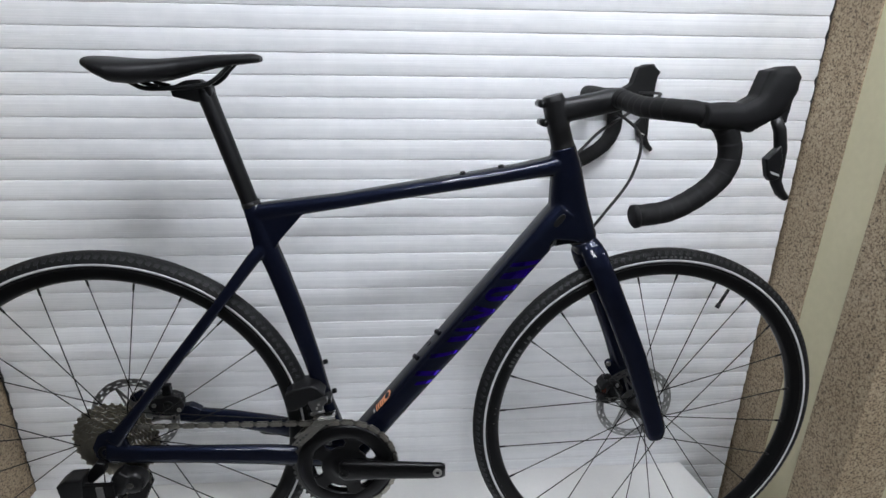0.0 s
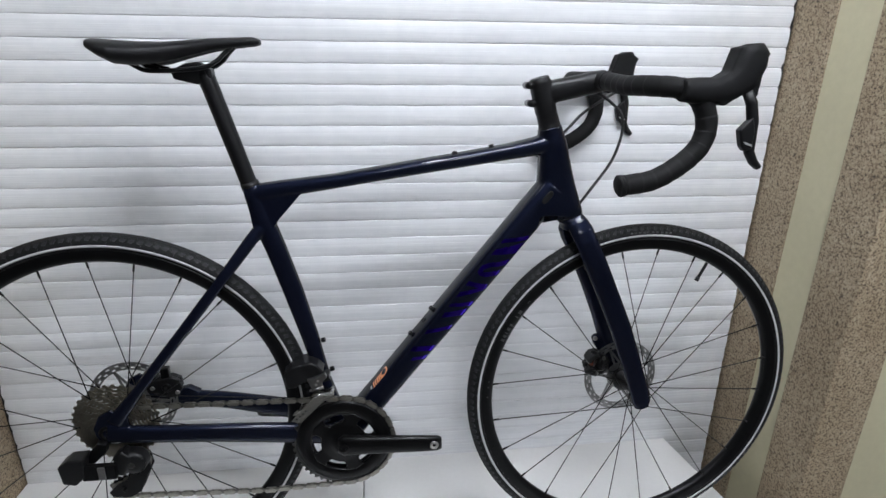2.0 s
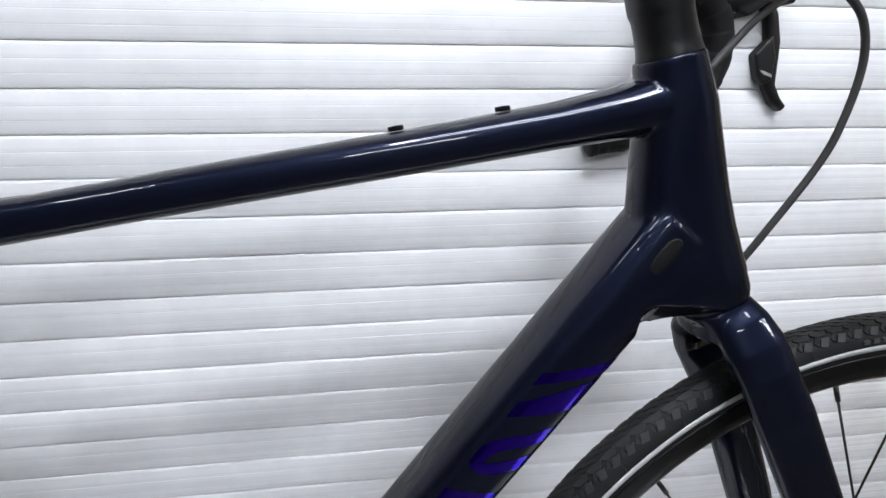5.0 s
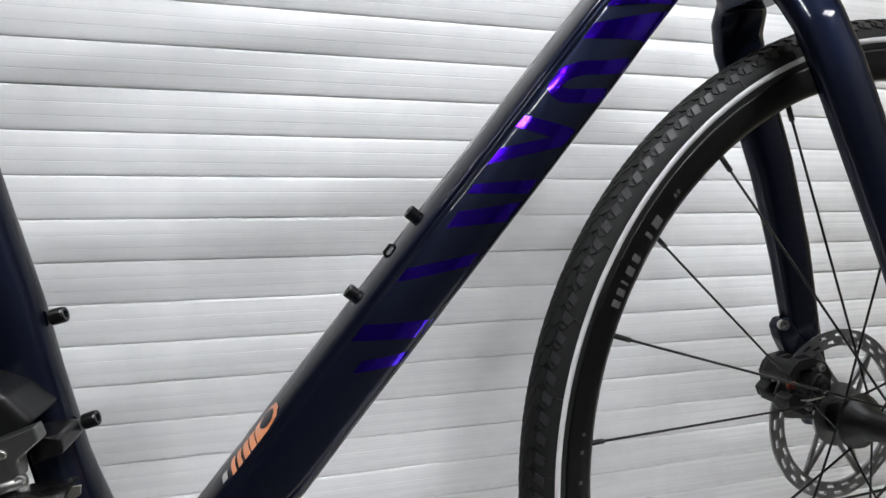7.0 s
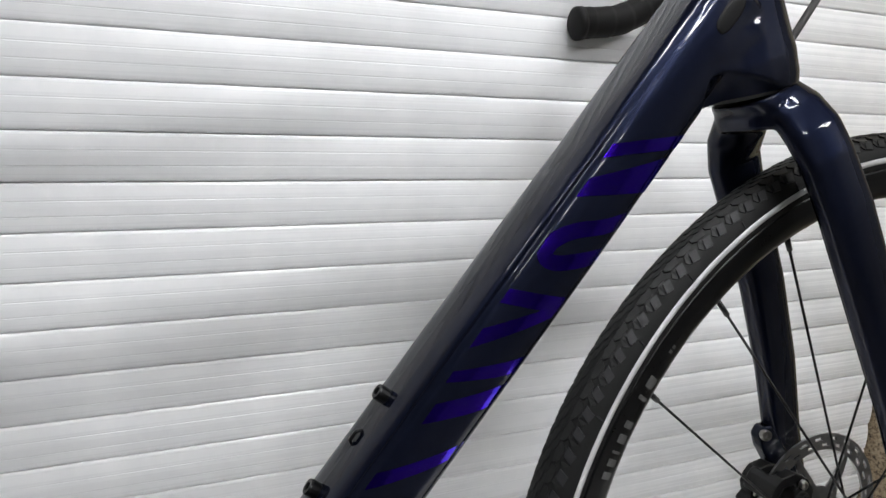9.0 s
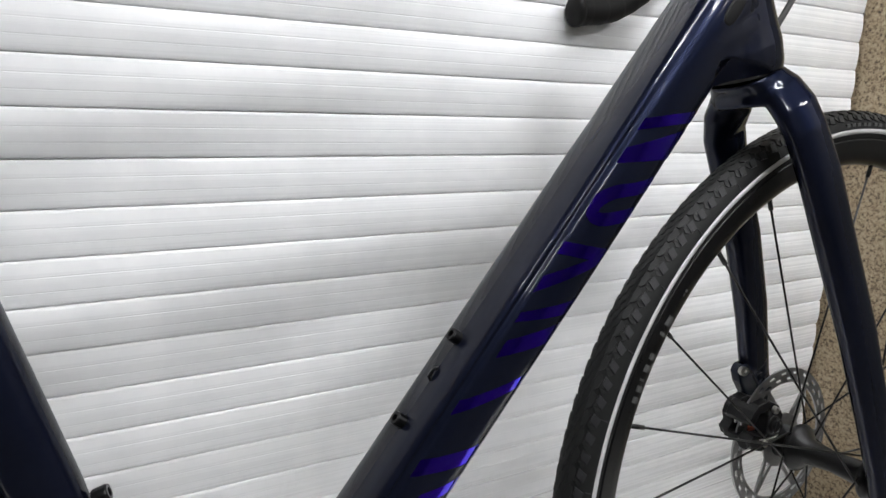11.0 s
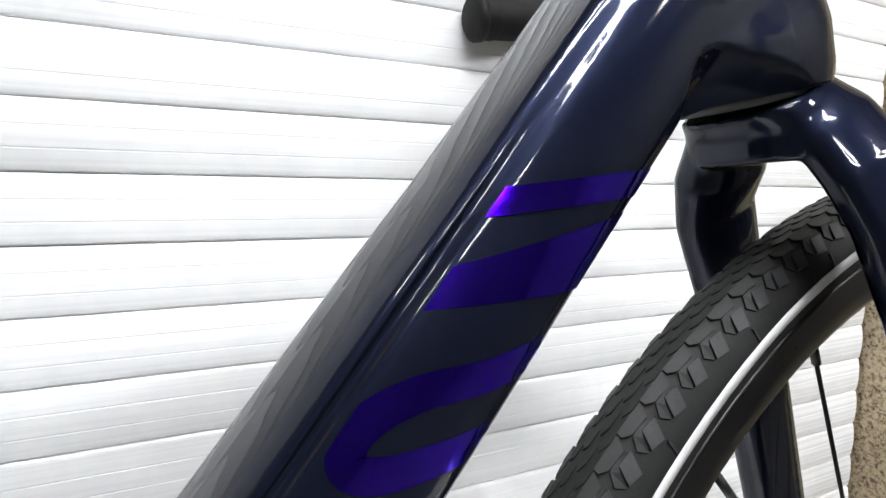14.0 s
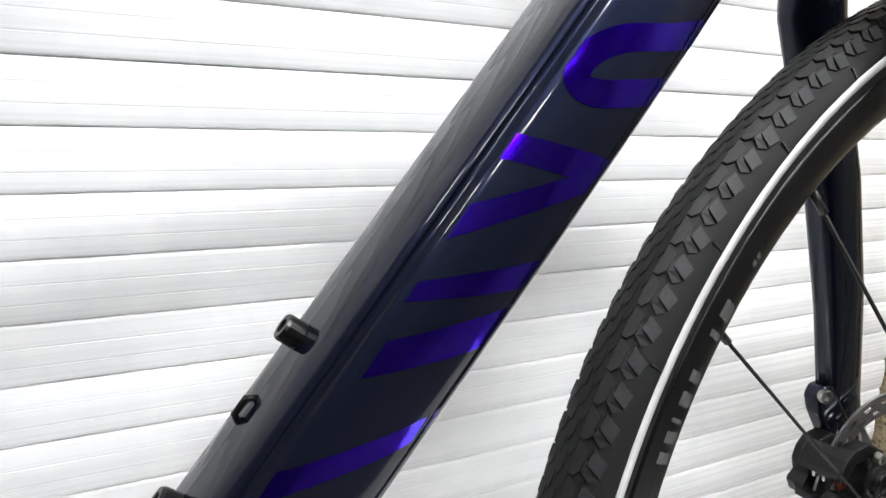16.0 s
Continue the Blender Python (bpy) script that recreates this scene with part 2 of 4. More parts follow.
def disc_gear(bm, centre, r, teeth, depth, y0, y1, r_in, arc=0.5):
    """A toothed ring plate."""
    c = Vector(centre)
    outer = []
    for k in range(teeth):
        for f, d in ((-0.32, 0), (-0.13, depth), (0.13, depth), (0.32, 0)):
            q = 2 * math.pi * (k + f) / teeth
            outer.append(((r + d) * math.cos(q), (r + d) * math.sin(q), q))
    rows = []
    for x, z, q in outer:
        xi, zi = r_in * math.cos(q), r_in * math.sin(q)
        rows.append([bm.verts.new(c + Vector(p)) for p in ((x, y0, z), (x, y1, z), (xi, y1, zi), (xi, y0, zi))])
    for a, b in zip(rows, rows[1:] + rows[:1]):
        for i in range(4):
            bm.faces.new((a[i], a[(i + 1) % 4], b[(i + 1) % 4], b[i]))
    return bm


def bolt_mesh(name, head_r, head_h, socket=True):
    """A socket-head bolt along +z, head on z = 0."""
    bm = bmesh.new()
    prof = [(0.0001, 0), (head_r * 0.96, 0), (head_r, head_h * 0.12), (head_r, head_h * 0.85), (head_r * 0.9, head_h), (head_r * 0.55, head_h), (head_r * 0.5, head_h * 0.45), (0.0001, head_h * 0.45)]
    seg = 16
    rings = [[bm.verts.new((r * math.cos(q), r * math.sin(q), z)) for r, z in prof] for q in (2 * math.pi * k / seg for k in range(seg))]
    for a, b in zip(rings, rings[1:] + rings[:1]):
        for i in range(len(prof) - 1):
            bm.faces.new((a[i], a[i + 1], b[i + 1], b[i]))
    bmesh.ops.recalc_face_normals(bm, faces=bm.faces)
    me = bpy.data.meshes.new(name)
    bm.to_mesh(me)
    bm.free()
    return me


def place_bolt(name, me, mat, at, axis, parent):
    if not me.materials:
        me.materials.append(mat)
    ob = new(name, me)
    ob.parent = parent
    ob.matrix_basis = Matrix.Translation(at) @ Vector(axis).normalized().to_track_quat("Z", "Y").to_matrix().to_4x4()
    return ob


# ---- the setting ----
PITCH, LINE0 = 0.04103, 0.6357
X_LEFT, X_RIGHT = -0.147, 1.619
FLOOR_Z, TOP_Z = -0.45, 2.3
SLAB_Z = -0.009



def wall_box(name, lo, hi, mat, label, parent=None, bevel=0.0):
    ob = part(name, box(bmesh.new(), lo, hi, bevel), mat, parent, smooth=False)
    if parent is None:
        tagged(ob, label, name.split("_")[0], kind="structure")
    return ob


REVEAL = -0.328
for side, x0, x1 in (("right", X_RIGHT, X_RIGHT + 0.11), ("left", X_LEFT - 0.11, X_LEFT)):
    s = 1 if side == "right" else -1
    edge = X_RIGHT if s > 0 else X_LEFT
    a, b = sorted((edge, edge + s * 0.105))
    jamb = tagged(empty("door_jamb"), "granite and cream painted door jamb", "door jamb", kind="structure")
    part("granite_strip", box(bmesh.new(), (a, -0.117, FLOOR_Z), (b, 0.06, 2.0), 0.0015), GRANITE, jamb, smooth=False)
    a2, b2 = sorted((edge + s * 0.003, edge + s * 0.105))
    part("painted_strip", box(bmesh.new(), (a2, -0.216, FLOOR_Z), (b2, -0.117, 2.0)), CREAM, jamb, "cream painted strip", smooth=False)
    part("granite_facing", box(bmesh.new(), (a, REVEAL, FLOOR_Z), (b, -0.216, 2.0), 0.003), GRANITE, jamb, smooth=False)
    a3, b3 = sorted((edge + s * 0.105, edge + s * 2.2))
    wall_box("wall_front_" + side, (a3, REVEAL + 0.012, FLOOR_Z), (b3, 0.06, TOP_Z), CREAM, "cream painted wall beside the granite jamb")
    # black seal between shutter and jamb
    a4, b4 = sorted((edge - s * 0.006, edge))
    wave = random.Random(11 + s)
    strip = [Vector(((a4 + b4) / 2 - s * 0.001 + wave.uniform(-0.0016, 0.0016), -0.001 + wave.uniform(-0.001, 0.001), FLOOR_Z + 0.03 * k)) for k in range(82)]
    part("seal", sweep(bmesh.new(), strip, 0.0030, 8), SEAL, jamb, "uneven black rubber seal")
wall_box("wall_lintel", (X_LEFT - 0.105, REVEAL + 0.012, 2.0), (X_RIGHT + 0.105, 0.06, TOP_Z), CREAM, "cream painted lintel over the shutter")
wall_box("floor", (-2.4, -4.0, FLOOR_Z - 0.08), (3.9, 0.1, FLOOR_Z), FLOOR, "plain grey floor")
wall_box("ceiling", (-2.4, -4.0, TOP_Z), (3.9, 0.1, TOP_Z + 0.1), ROOM_WHITE, "plain grey ceiling")
# Unseen south wall, made darker so the bicycle's paint and decals reflect less.
wall_box("wall_south", (-2.4, -4.1, FLOOR_Z), (3.9, -4.0, TOP_Z), UNSEEN_DARK, "unseen dark wall behind the camera, added to dim reflections")
wall_box("wall_west", (-2.5, -4.0, FLOOR_Z), (-2.4, 0.1, TOP_Z), ROOM_WHITE, "plain grey side wall")
wall_box("wall_east", (3.9, -4.0, FLOOR_Z), (4.0, 0.1, TOP_Z), ROOM_WHITE, "plain grey side wall")

# ---- the bench that the bicycle stands on ----
bench = tagged(empty("display_bench"), "low white laminate bench against the shutter", "bench")
SEAM = 0.667
for x0, x1, skew in ((X_LEFT + 0.002, SEAM - 0.0015, 0.0), (SEAM + 0.0015, 1.481, 0.17)):
    bm = bmesh.new()
    depth = 0.62
    poly = [(x0, -0.004), (x1, -0.004), (x1 + skew * depth, -depth), (x0, -depth)]
    lo = [bm.verts.new((x, y, SLAB_Z - 0.028)) for x, y in poly]
    hi = [bm.verts.new((x, y, SLAB_Z)) for x, y in poly]
    bridge(bm, [lo, hi])
    es = [e for e in bm.edges]
    bmesh.ops.bevel(bm, geom=es, offset=0.0012, segments=2, affect="EDGES", profile=0.5)
    part("board", bm, BENCH, bench, smooth=False)
part("plinth", box(bmesh.new(), (X_LEFT + 0.03, -0.58, FLOOR_Z), (1.45, -0.02, SLAB_Z - 0.028), 0.002), BENCH, bench, smooth=False)

# ---- ceiling lights ----
def ceiling_light(at, lx, ly, w, turn=0.0):
    thing = tagged(empty("ceiling_light", pose(*at, 0, 0, turn)), "white rectangular LED frame light under the ceiling", "ceiling light", "ceiling lights")
    bm = bmesh.new()
    for x0, x1, y0, y1 in ((-lx, lx, -ly, -ly + w), (-lx, lx, ly - w, ly), (-lx, -lx + w, -ly + w, ly - w), (lx - w, lx, -ly + w, ly - w)):
        box(bm, (x0, y0, -0.02), (x1, y1, 0.0))
    part("diffuser", bm, LIGHT_MAT, thing, "glowing LED diffuser", smooth=False)
    part("housing", box(bmesh.new(), (-lx - 0.01, -ly - 0.01, 0.002), (lx + 0.01, ly + 0.01, 0.04), 0.004), ROOM_WHITE, thing, smooth=False)
    return thing


ceiling_light((1.1, -1.08, TOP_Z - 0.045), 0.42, 0.24, 0.075)
ceiling_light((3.1, -2.2, TOP_Z - 0.045), 0.42, 0.24, 0.07)
ceiling_light((0.8, -3.1, TOP_Z - 0.045), 0.36, 0.19, 0.05)
# Small unseen light added to lift the left side of the shutter.
ceiling_light((-0.45, -1.25, TOP_Z - 0.045), 0.16, 0.1, 0.022)

# ---- the bicycle ----
# Its own axes: x ahead, y to its left (towards the shutter), z up from the tyre's contact.
bike = tagged(empty("road_bicycle", pose(0, -0.26, SLAB_Z, -2.4)), "dark navy carbon road bicycle with violet decals, parked on the bench", "bicycle")
RW = Vector((0.245, 0, 0.352))
BB = Vector((0.6435, 0, 0.291))
STEER_P, STEER_AXIS = Vector((1.0765, 0, 0.6975)), Vector((-0.049, 0, 0.1745)).normalized()
STEER = Matrix.Translation(STEER_P + Vector((0, -0.001, 0))) @ Matrix.Rotation(radians(0.8), 4, STEER_AXIS) @ Matrix.Translation(-STEER_P)
DT_A, DT_D, DT_N = Vector((0.7, 0, 0.34)), Vector((0.6263, 0, 0.7796)), Vector((-0.7796, 0, 0.6263))


def dt(s, w, v):
    """A point by its run along the down tube, height over its axis and side."""
    return DT_A + DT_D * s + DT_N * w + Y * v


DT_HALF = [(0.0304, 0.002), (0.0302, 0.007), (0.0297, 0.0125), (0.0287, 0.0175), (0.0276, 0.0205), (0.0265, 0.0223), (0.0252, 0.0230), (0.0240, 0.0225), (0.0228, 0.0226), (0.0218, 0.0237), (0.0206, 0.0253), (0.0190, 0.0262), (0.0165, 0.0268), (0.012, 0.02765), (0.006, 0.0281), (0.0, 0.0282), (-0.006, 0.0274), (-0.011, 0.0257), (-0.0145, 0.0232), (-0.0168, 0.0198), (-0.0183, 0.014), (-0.019, 0.006)]

DT_RUN = ((-0.09, 0.9, 1.1), (0.0, 0.9, 1.05), (0.1, 0.92, 1.0), (0.2, 0.98, 1.0), (0.3, 1.06, 1.0), (0.36, 1.08, 1.0), (0.43, 1.08, 1.0), (0.47, 1.1, 1.0), (0.51, 1.1, 0.99), (0.545, 1.0, 0.95))


def down_tube(bm):
    prof = DT_HALF + [(w, -v) for w, v in DT_HALF[::-1]]
    rings = []
    for s, low, wide in DT_RUN:
        rings.append([bm.verts.new(dt(s, w * low if w < 0 else w, v * wide)) for w, v in prof])
    bridge(bm, rings)


def tube_section():
    """The down tube's closed section as a fine curve of (height, side)."""
    half = [(p.x, p.z) for p in spline([(p, 0, q) for p, q in [(0.0305, 0.0)] + DT_HALF + [(-0.0191, 0.0)]], 6)]
    return half + [(w, -v) for w, v in half[-2:0:-1]]


def sink(ob, depth=0.0009):
    """Lets the melted skin lie just under the down tube's own skin along its straight run."""
    me = ob.data
    co = np.empty(len(me.vertices) * 3)
    me.vertices.foreach_get("co", co)
    co = co.reshape(-1, 3)
    rel = co - np.array(DT_A)
    s, w, v = rel @ np.array(DT_D), rel @ np.array(DT_N), rel[:, 1]
    low = np.interp(s, [k[0] for k in DT_RUN], [k[1] for k in DT_RUN])
    wide = np.interp(s, [k[0] for k in DT_RUN], [k[2] for k in DT_RUN])
    fine = np.array([p for p in tube_section() if p[1] >= 0])
    w0, v0 = np.where(w < 0, w / low, w), np.abs(v) / wide
    reach = np.interp(np.arctan2(v0, w0), np.arctan2(fine[:, 1], fine[:, 0]), np.hypot(fine[:, 0], fine[:, 1]))
    size = np.maximum(np.hypot(w0, v0), 1e-6)
    near = (np.abs(reach / size - 1) < 0.16) & (s > 0.02) & (s < 0.44)
    fade = np.clip((s - 0.03) / 0.03, 0, 1) * np.clip((0.44 - s) / 0.06, 0, 1) * near
    k = ((reach - depth) / size - 1) * fade
    co += k[:, None] * (w[:, None] * np.array(DT_N) + v[:, None] * np.array((0, 1, 0)))
    me.vertices.foreach_set("co", co.ravel())
    me.update()
    return ob


def tube_skin(parent):
    bm = bmesh.new()
    rings = []
    for i in range(46):
        s = 0.035 + 0.009 * i
        low = float(np.interp(s, [k[0] for k in DT_RUN], [k[1] for k in DT_RUN]))
        wide = float(np.interp(s, [k[0] for k in DT_RUN], [k[2] for k in DT_RUN]))
        dip = 1 - 0.05 * max(0.0, (0.05 - s) / 0.015) - 0.035 * max(0.0, (s - 0.385) / 0.055) ** 1.5
        rings.append([bm.verts.new(dt(s, (w * low if w < 0 else w) * dip, v * wide * dip)) for w, v in tube_section()])
    bridge(bm, rings, cap=False)
    return part("down_tube", bm, PAINT, parent, "glossy navy down tube with a step below its top face")


def scoop(ob):
    """Hollows the underside of the head tube's foot below a curved crease."""
    for p in ob.data.vertices:
        x, y, z = p.co
        if not (1.006 < x < 1.09 and 0.66 < z < 0.73):
            continue
        crease = float(np.interp(x, (1.006, 1.0126, 1.0224, 1.0437, 1.075, 1.09), (0.7145, 0.7212, 0.7231, 0.7210, 0.7158, 0.7140)))
        d = (crease - z) * min(1.0, (x - 1.006) / 0.012)
        if d > 0:
            p.co.y = math.copysign(min(abs(y), max(0.010, 0.0285 - 1.0 * d)), y)
    ob.data.update()


def build_frame():
    bm = bmesh.new()
    down_tube(bm)
    # head tube with its web to the two main tubes
    loft(bm, [((1.0262, 0, 0.8745), 0.0208, 0.0215, 2.2), ((1.0335, 0, 0.845), 0.025, 0.0225, 2.4), ((1.041, 0, 0.79), 0.032, 0.0236, 2.6), ((1.0448, 0, 0.765), 0.0355, 0.0248, 2.8), ((1.0485, 0, 0.744), 0.0385, 0.0273, 3.0), ((1.0525, 0, 0.7295), 0.039, 0.0288, 3.2), ((1.0578, 0, 0.7205), 0.0375, 0.0286, 3.1), ((1.0602, 0, 0.7165), 0.0368, 0.028, 3.0), ((1.061, 0, 0.7125), 0.036, 0.027, 2.9)])
    # swelling where the down tube flows into the head tube
    loft(bm, [(dt(0.36, 0.004, 0), 0.020, 0.0272, 2.8), (dt(0.42, 0.0045, 0), 0.022, 0.0276, 2.8), ((0.999, 0, 0.7195), 0.026, 0.0279, 2.8), ((1.022, 0, 0.7345), 0.0275, 0.028, 2.8), ((1.05, 0, 0.7455), 0.024, 0.0272, 2.7)])
    loft(bm, [(dt(0.43, -0.003, 0), 0.013, 0.0276, 3.0), ((1.0, 0, 0.7085), 0.0135, 0.0278, 3.0), ((1.018, 0, 0.7205), 0.0128, 0.0279, 3.0), ((1.04, 0, 0.7275), 0.0122, 0.0279, 3.0), ((1.058, 0, 0.731), 0.012, 0.0278, 3.0)])
    # top tube
    loft(bm, [((0.50, 0, 0.764), 0.017, 0.016, 2.6), ((0.56, 0, 0.774), 0.0145, 0.0165, 2.8), ((0.655, 0, 0.7865), 0.0125, 0.0175, 2.8), ((0.76, 0, 0.803), 0.0128, 0.0185, 2.8), ((0.868, 0, 0.8192), 0.0132, 0.0195, 2.8), ((0.955, 0, 0.833), 0.0142, 0.0205, 2.6), ((1.0, 0, 0.841), 0.0165, 0.021, 2.4), ((1.03, 0, 0.848), 0.019, 0.021, 2.2)])
    # seat tube and the cluster
    loft(bm, [((0.5085, 0, 0.781), 0.0145, 0.0155, 2.2), ((0.512, 0, 0.765), 0.0155, 0.0165, 2.2), ((0.524, 0, 0.72), 0.0185, 0.0165, 2.4), ((0.542, 0, 0.665), 0.018, 0.016, 2.5), ((0.565, 0, 0.585), 0.0178, 0.0148, 2.5), ((0.5895, 0, 0.49), 0.0158, 0.0142, 2.4), ((0.598, 0, 0.45), 0.0145, 0.0145, 2.4), ((0.609, 0, 0.40), 0.0138, 0.0155, 2.4), ((0.629, 0, 0.32), 0.017, 0.025, 2.5)])
    slab_shape(bm, [(0.5, 0.776), (0.57, 0.782), (0.594, 0.768), (0.552, 0.722), (0.533, 0.694), (0.508, 0.705)], -0.0135, 0.0135)
    # bottom bracket shell
    sweep(bm, [BB + Y * -0.043, BB + Y * 0.043], 0.0305, 28)
    for s in (-1, 1):
        # seat stays
        loft(bm, [((0.528, s * 0.006, 0.714), 0.012, 0.009, 2.3), ((0.505, s * 0.014, 0.69), 0.011, 0.009, 2.3), ((0.462, s * 0.03, 0.636), 0.0098, 0.0085, 2.3), ((0.384, s * 0.047, 0.54), 0.0095, 0.008, 2.3), ((0.30, s * 0.058, 0.437), 0.0098, 0.008, 2.3), ((0.25, s * 0.063, 0.375), 0.0135, 0.008, 2.4)])
        # chain stays
        loft(bm, [((0.236, s * 0.064, 0.355), 0.019, 0.007, 2.6), ((0.27, s * 0.063, 0.349), 0.0172, 0.008, 2.6), ((0.31, s * 0.061, 0.345), 0.0165, 0.009, 2.6), ((0.41, s * 0.054, 0.3345), 0.0178, 0.0095, 2.6), ((0.5, s * 0.044, 0.321), 0.02, 0.0105, 2.6), ((0.58, s * 0.034, 0.306), 0.0215, 0.0125, 2.5), ((0.64, s * 0.026, 0.294), 0.022, 0.014, 2.4)])
        # dropouts
        slab_shape(bm, [(0.217, 0.348), (0.214, 0.366), (0.226, 0.39), (0.246, 0.4), (0.272, 0.38), (0.276, 0.345), (0.25, 0.332), (0.224, 0.336)], s * 0.0585, s * 0.0665)
    f = part("frame", bm, PAINT, bike, "glossy dark navy carbon frame")
    organic(f, 0.0013, 9)
    blend(f, ((0.997, 0, 0.722), (1.02, 0, 0.80)), 0.055, 110)
    scoop(f)
    tube_skin(f)
    return sink(f)


frame_part = build_frame()


def side_v(w):
    """How far out the down tube's side lies at height w."""
    for (w1, v1), (w0, v0) in zip(DT_HALF, DT_HALF[1:]):
        if w0 <= w <= w1:
            return v0 + (v1 - v0) * (w - w0) / (w1 - w0)
    return DT_HALF[-1][1]


def low_scale(s):
    keys = ((-0.09, 0.9), (0.0, 0.9), (0.1, 0.92), (0.2, 0.98), (0.3, 1.06), (0.36, 1.08), (0.5, 1.1))
    for (a, p), (b, q) in zip(keys, keys[1:]):
        if a <= s <= b:
            return p + (q - p) * (s - a) / (b - a)
    return 1.0


def foil(top, bottom, mat=None, parent=None, name="decal", lift=0.0003, rows=10):
    """A foil strip wrapped down the tube's side: top and bottom are (run from, run to, height)."""
    bm = bmesh.new()
    grid = []
    for i in range(rows + 1):
        k = i / rows
        w = top[2] + (bottom[2] - top[2]) * k
        a, b = top[0] + (bottom[0] - top[0]) * k, top[1] + (bottom[1] - top[1]) * k
        row = []
        for s in (a, a + (b - a) / 3, a + (b - a) * 2 / 3, b):
            real = w / low_scale(s) if w < 0 else w
            row.append(bm.verts.new(dt(s, w, -side_v(real) - lift)))
        grid.append(row)
    for r0, r1 in zip(grid, grid[1:]):
        for i in range(3):
            bm.faces.new((r0[i], r0[i + 1], r1[i + 1], r1[i]))
    return part(name, bm, mat or PURPLE, parent or frame_part)


LOW = -0.0165
for top, bottom in (((0.409, 0.4188, 0.0203), (0.4455, 0.456, LOW)), ((0.3815, 0.3945, 0.0200), (0.413, 0.44, LOW)),
                    ((0.3088, 0.3183, 0.0202), (0.3255, 0.336, LOW)), ((0.279, 0.292, 0.0195), (0.320, 0.331, -0.012)),
                    ((0.2566, 0.264, 0.0190), (0.285, 0.297, LOW)), ((0.2315, 0.2445, 0.0165), (0.263, 0.279, LOW)),
                    ((0.1868, 0.1974, 0.0205), (0.23, 0.24, LOW)), ((0.1430, 0.155, 0.0205), (0.172, 0.186, LOW)), ((0.128, 0.137, 0.0085), (0.15, 0.16, LOW + 0.002))):
    foil(top, bottom)
# the rounded violet shape: a bent band
bm = bmesh.new()
band = spline([(0.393, 0, -0.0165), (0.379, 0, -0.0045), (0.3655, 0, 0.0095), (0.353, 0, 0.0163), (0.344, 0, 0.0150), (0.3452, 0, 0.0070), (0.3565, 0, -0.0060), (0.367, 0, -0.0165)], 6)
rows = []
for i, c in enumerate(band):
    t = (band[min(i + 1, len(band) - 1)] - band[max(i - 1, 0)]).normalized()
    q = Vector((-t.z, 0, t.x)) * 0.0044
    row = []
    for e in (c + q, c + q / 3, c - q / 3, c - q):
        w = max(min(e.z, 0.0198), -0.0165)
        row.append(bm.verts.new(dt(e.x, w, -side_v(w / low_scale(e.x) if w < 0 else w) - 0.0003)))
    rows.append(row)
for r0, r1 in zip(rows, rows[1:]):
    for i in range(3):
        bm.faces.new((r0[i], r0[i + 1], r1[i + 1], r1[i]))
part("decal", bm, PURPLE, frame_part)


def top_w(v):
    """Height of the down tube's top face at side v."""
    for (w0, v0), (w1, v1) in zip(DT_HALF, DT_HALF[1:]):
        if v0 <= abs(v) <= v1:
            return w0 + (w1 - w0) * (abs(v) - v0) / (v1 - v0)
    return DT_HALF[0][0]


def top_foil(poly, mat, lift=0.0005, name="decal"):
    """A foil on the down tube's top face, by outline of (run, side)."""
    bm = bmesh.new()
    fine = []
    poly = [(s, max(-0.0221, v)) for s, v in poly]
    for (s0, v0), (s1, v1) in zip(poly, poly[1:] + poly[:1]):
        for k in range(3):
            fine.append((s0 + (s1 - s0) * k / 3, v0 + (v1 - v0) * k / 3))
    bm.faces.new([bm.verts.new(dt(s, top_w(v) + lift, v)) for s, v in fine])
    bmesh.ops.triangulate(bm, faces=bm.faces[:])
    return part(name, bm, mat, frame_part, smooth=False)


for k, wide in enumerate((0.0036, 0.0036, 0.0048, 0.0048)):
    s0 = 0.0400 + k * 0.0057
    top_foil([(s0, -0.0225), (s0 + wide, -0.0225), (s0 + wide + 0.0007, -0.007), (s0 + 0.0007, -0.007)], ORANGE)
top_foil([(0.0628, -0.0232), (0.0725, -0.0232), (0.0815, -0.0205), (0.0850, -0.0150), (0.0840, -0.0075), (0.0790, -0.0040), (0.0636, -0.0055)], ORANGE)
ring = [(0.0745 + 0.0066 * math.cos(2 * math.pi * k / 14), -0.0130 + 0.0070 * math.sin(2 * math.pi * k / 14)) for k in range(14)]
top_foil(ring, PAINT, 0.0008, "disc_mark")
top_foil([(0.032, -0.020), (0.0365, -0.020), (0.0368, -0.012), (0.0323, -0.012)], GREY_DECAL)
# rubber grommet of the cable port on the head tube's side
bm = bmesh.new()
ports = []
for k in range(24):
    q = 2 * math.pi * k / 24
    ports.append((0.525 + 0.0135 * math.copysign(abs(math.cos(q)) ** 0.7, math.cos(q)), 0.008 + 0.0054 * math.copysign(abs(math.sin(q)) ** 0.8, math.sin(q))))
lo = [bm.verts.new(dt(s, w, -0.02)) for s, w in ports]
hi = [bm.verts.new(dt(s, w, -0.0278)) for s, w in ports]
hi2 = [bm.verts.new(dt(0.525 + (s - 0.525) * 0.9, 0.008 + (w - 0.008) * 0.8, -0.0282)) for s, w in ports]
bridge(bm, [lo, hi, hi2])
part("grommet", bm, RUBBER, frame_part, "black rubber grommet")

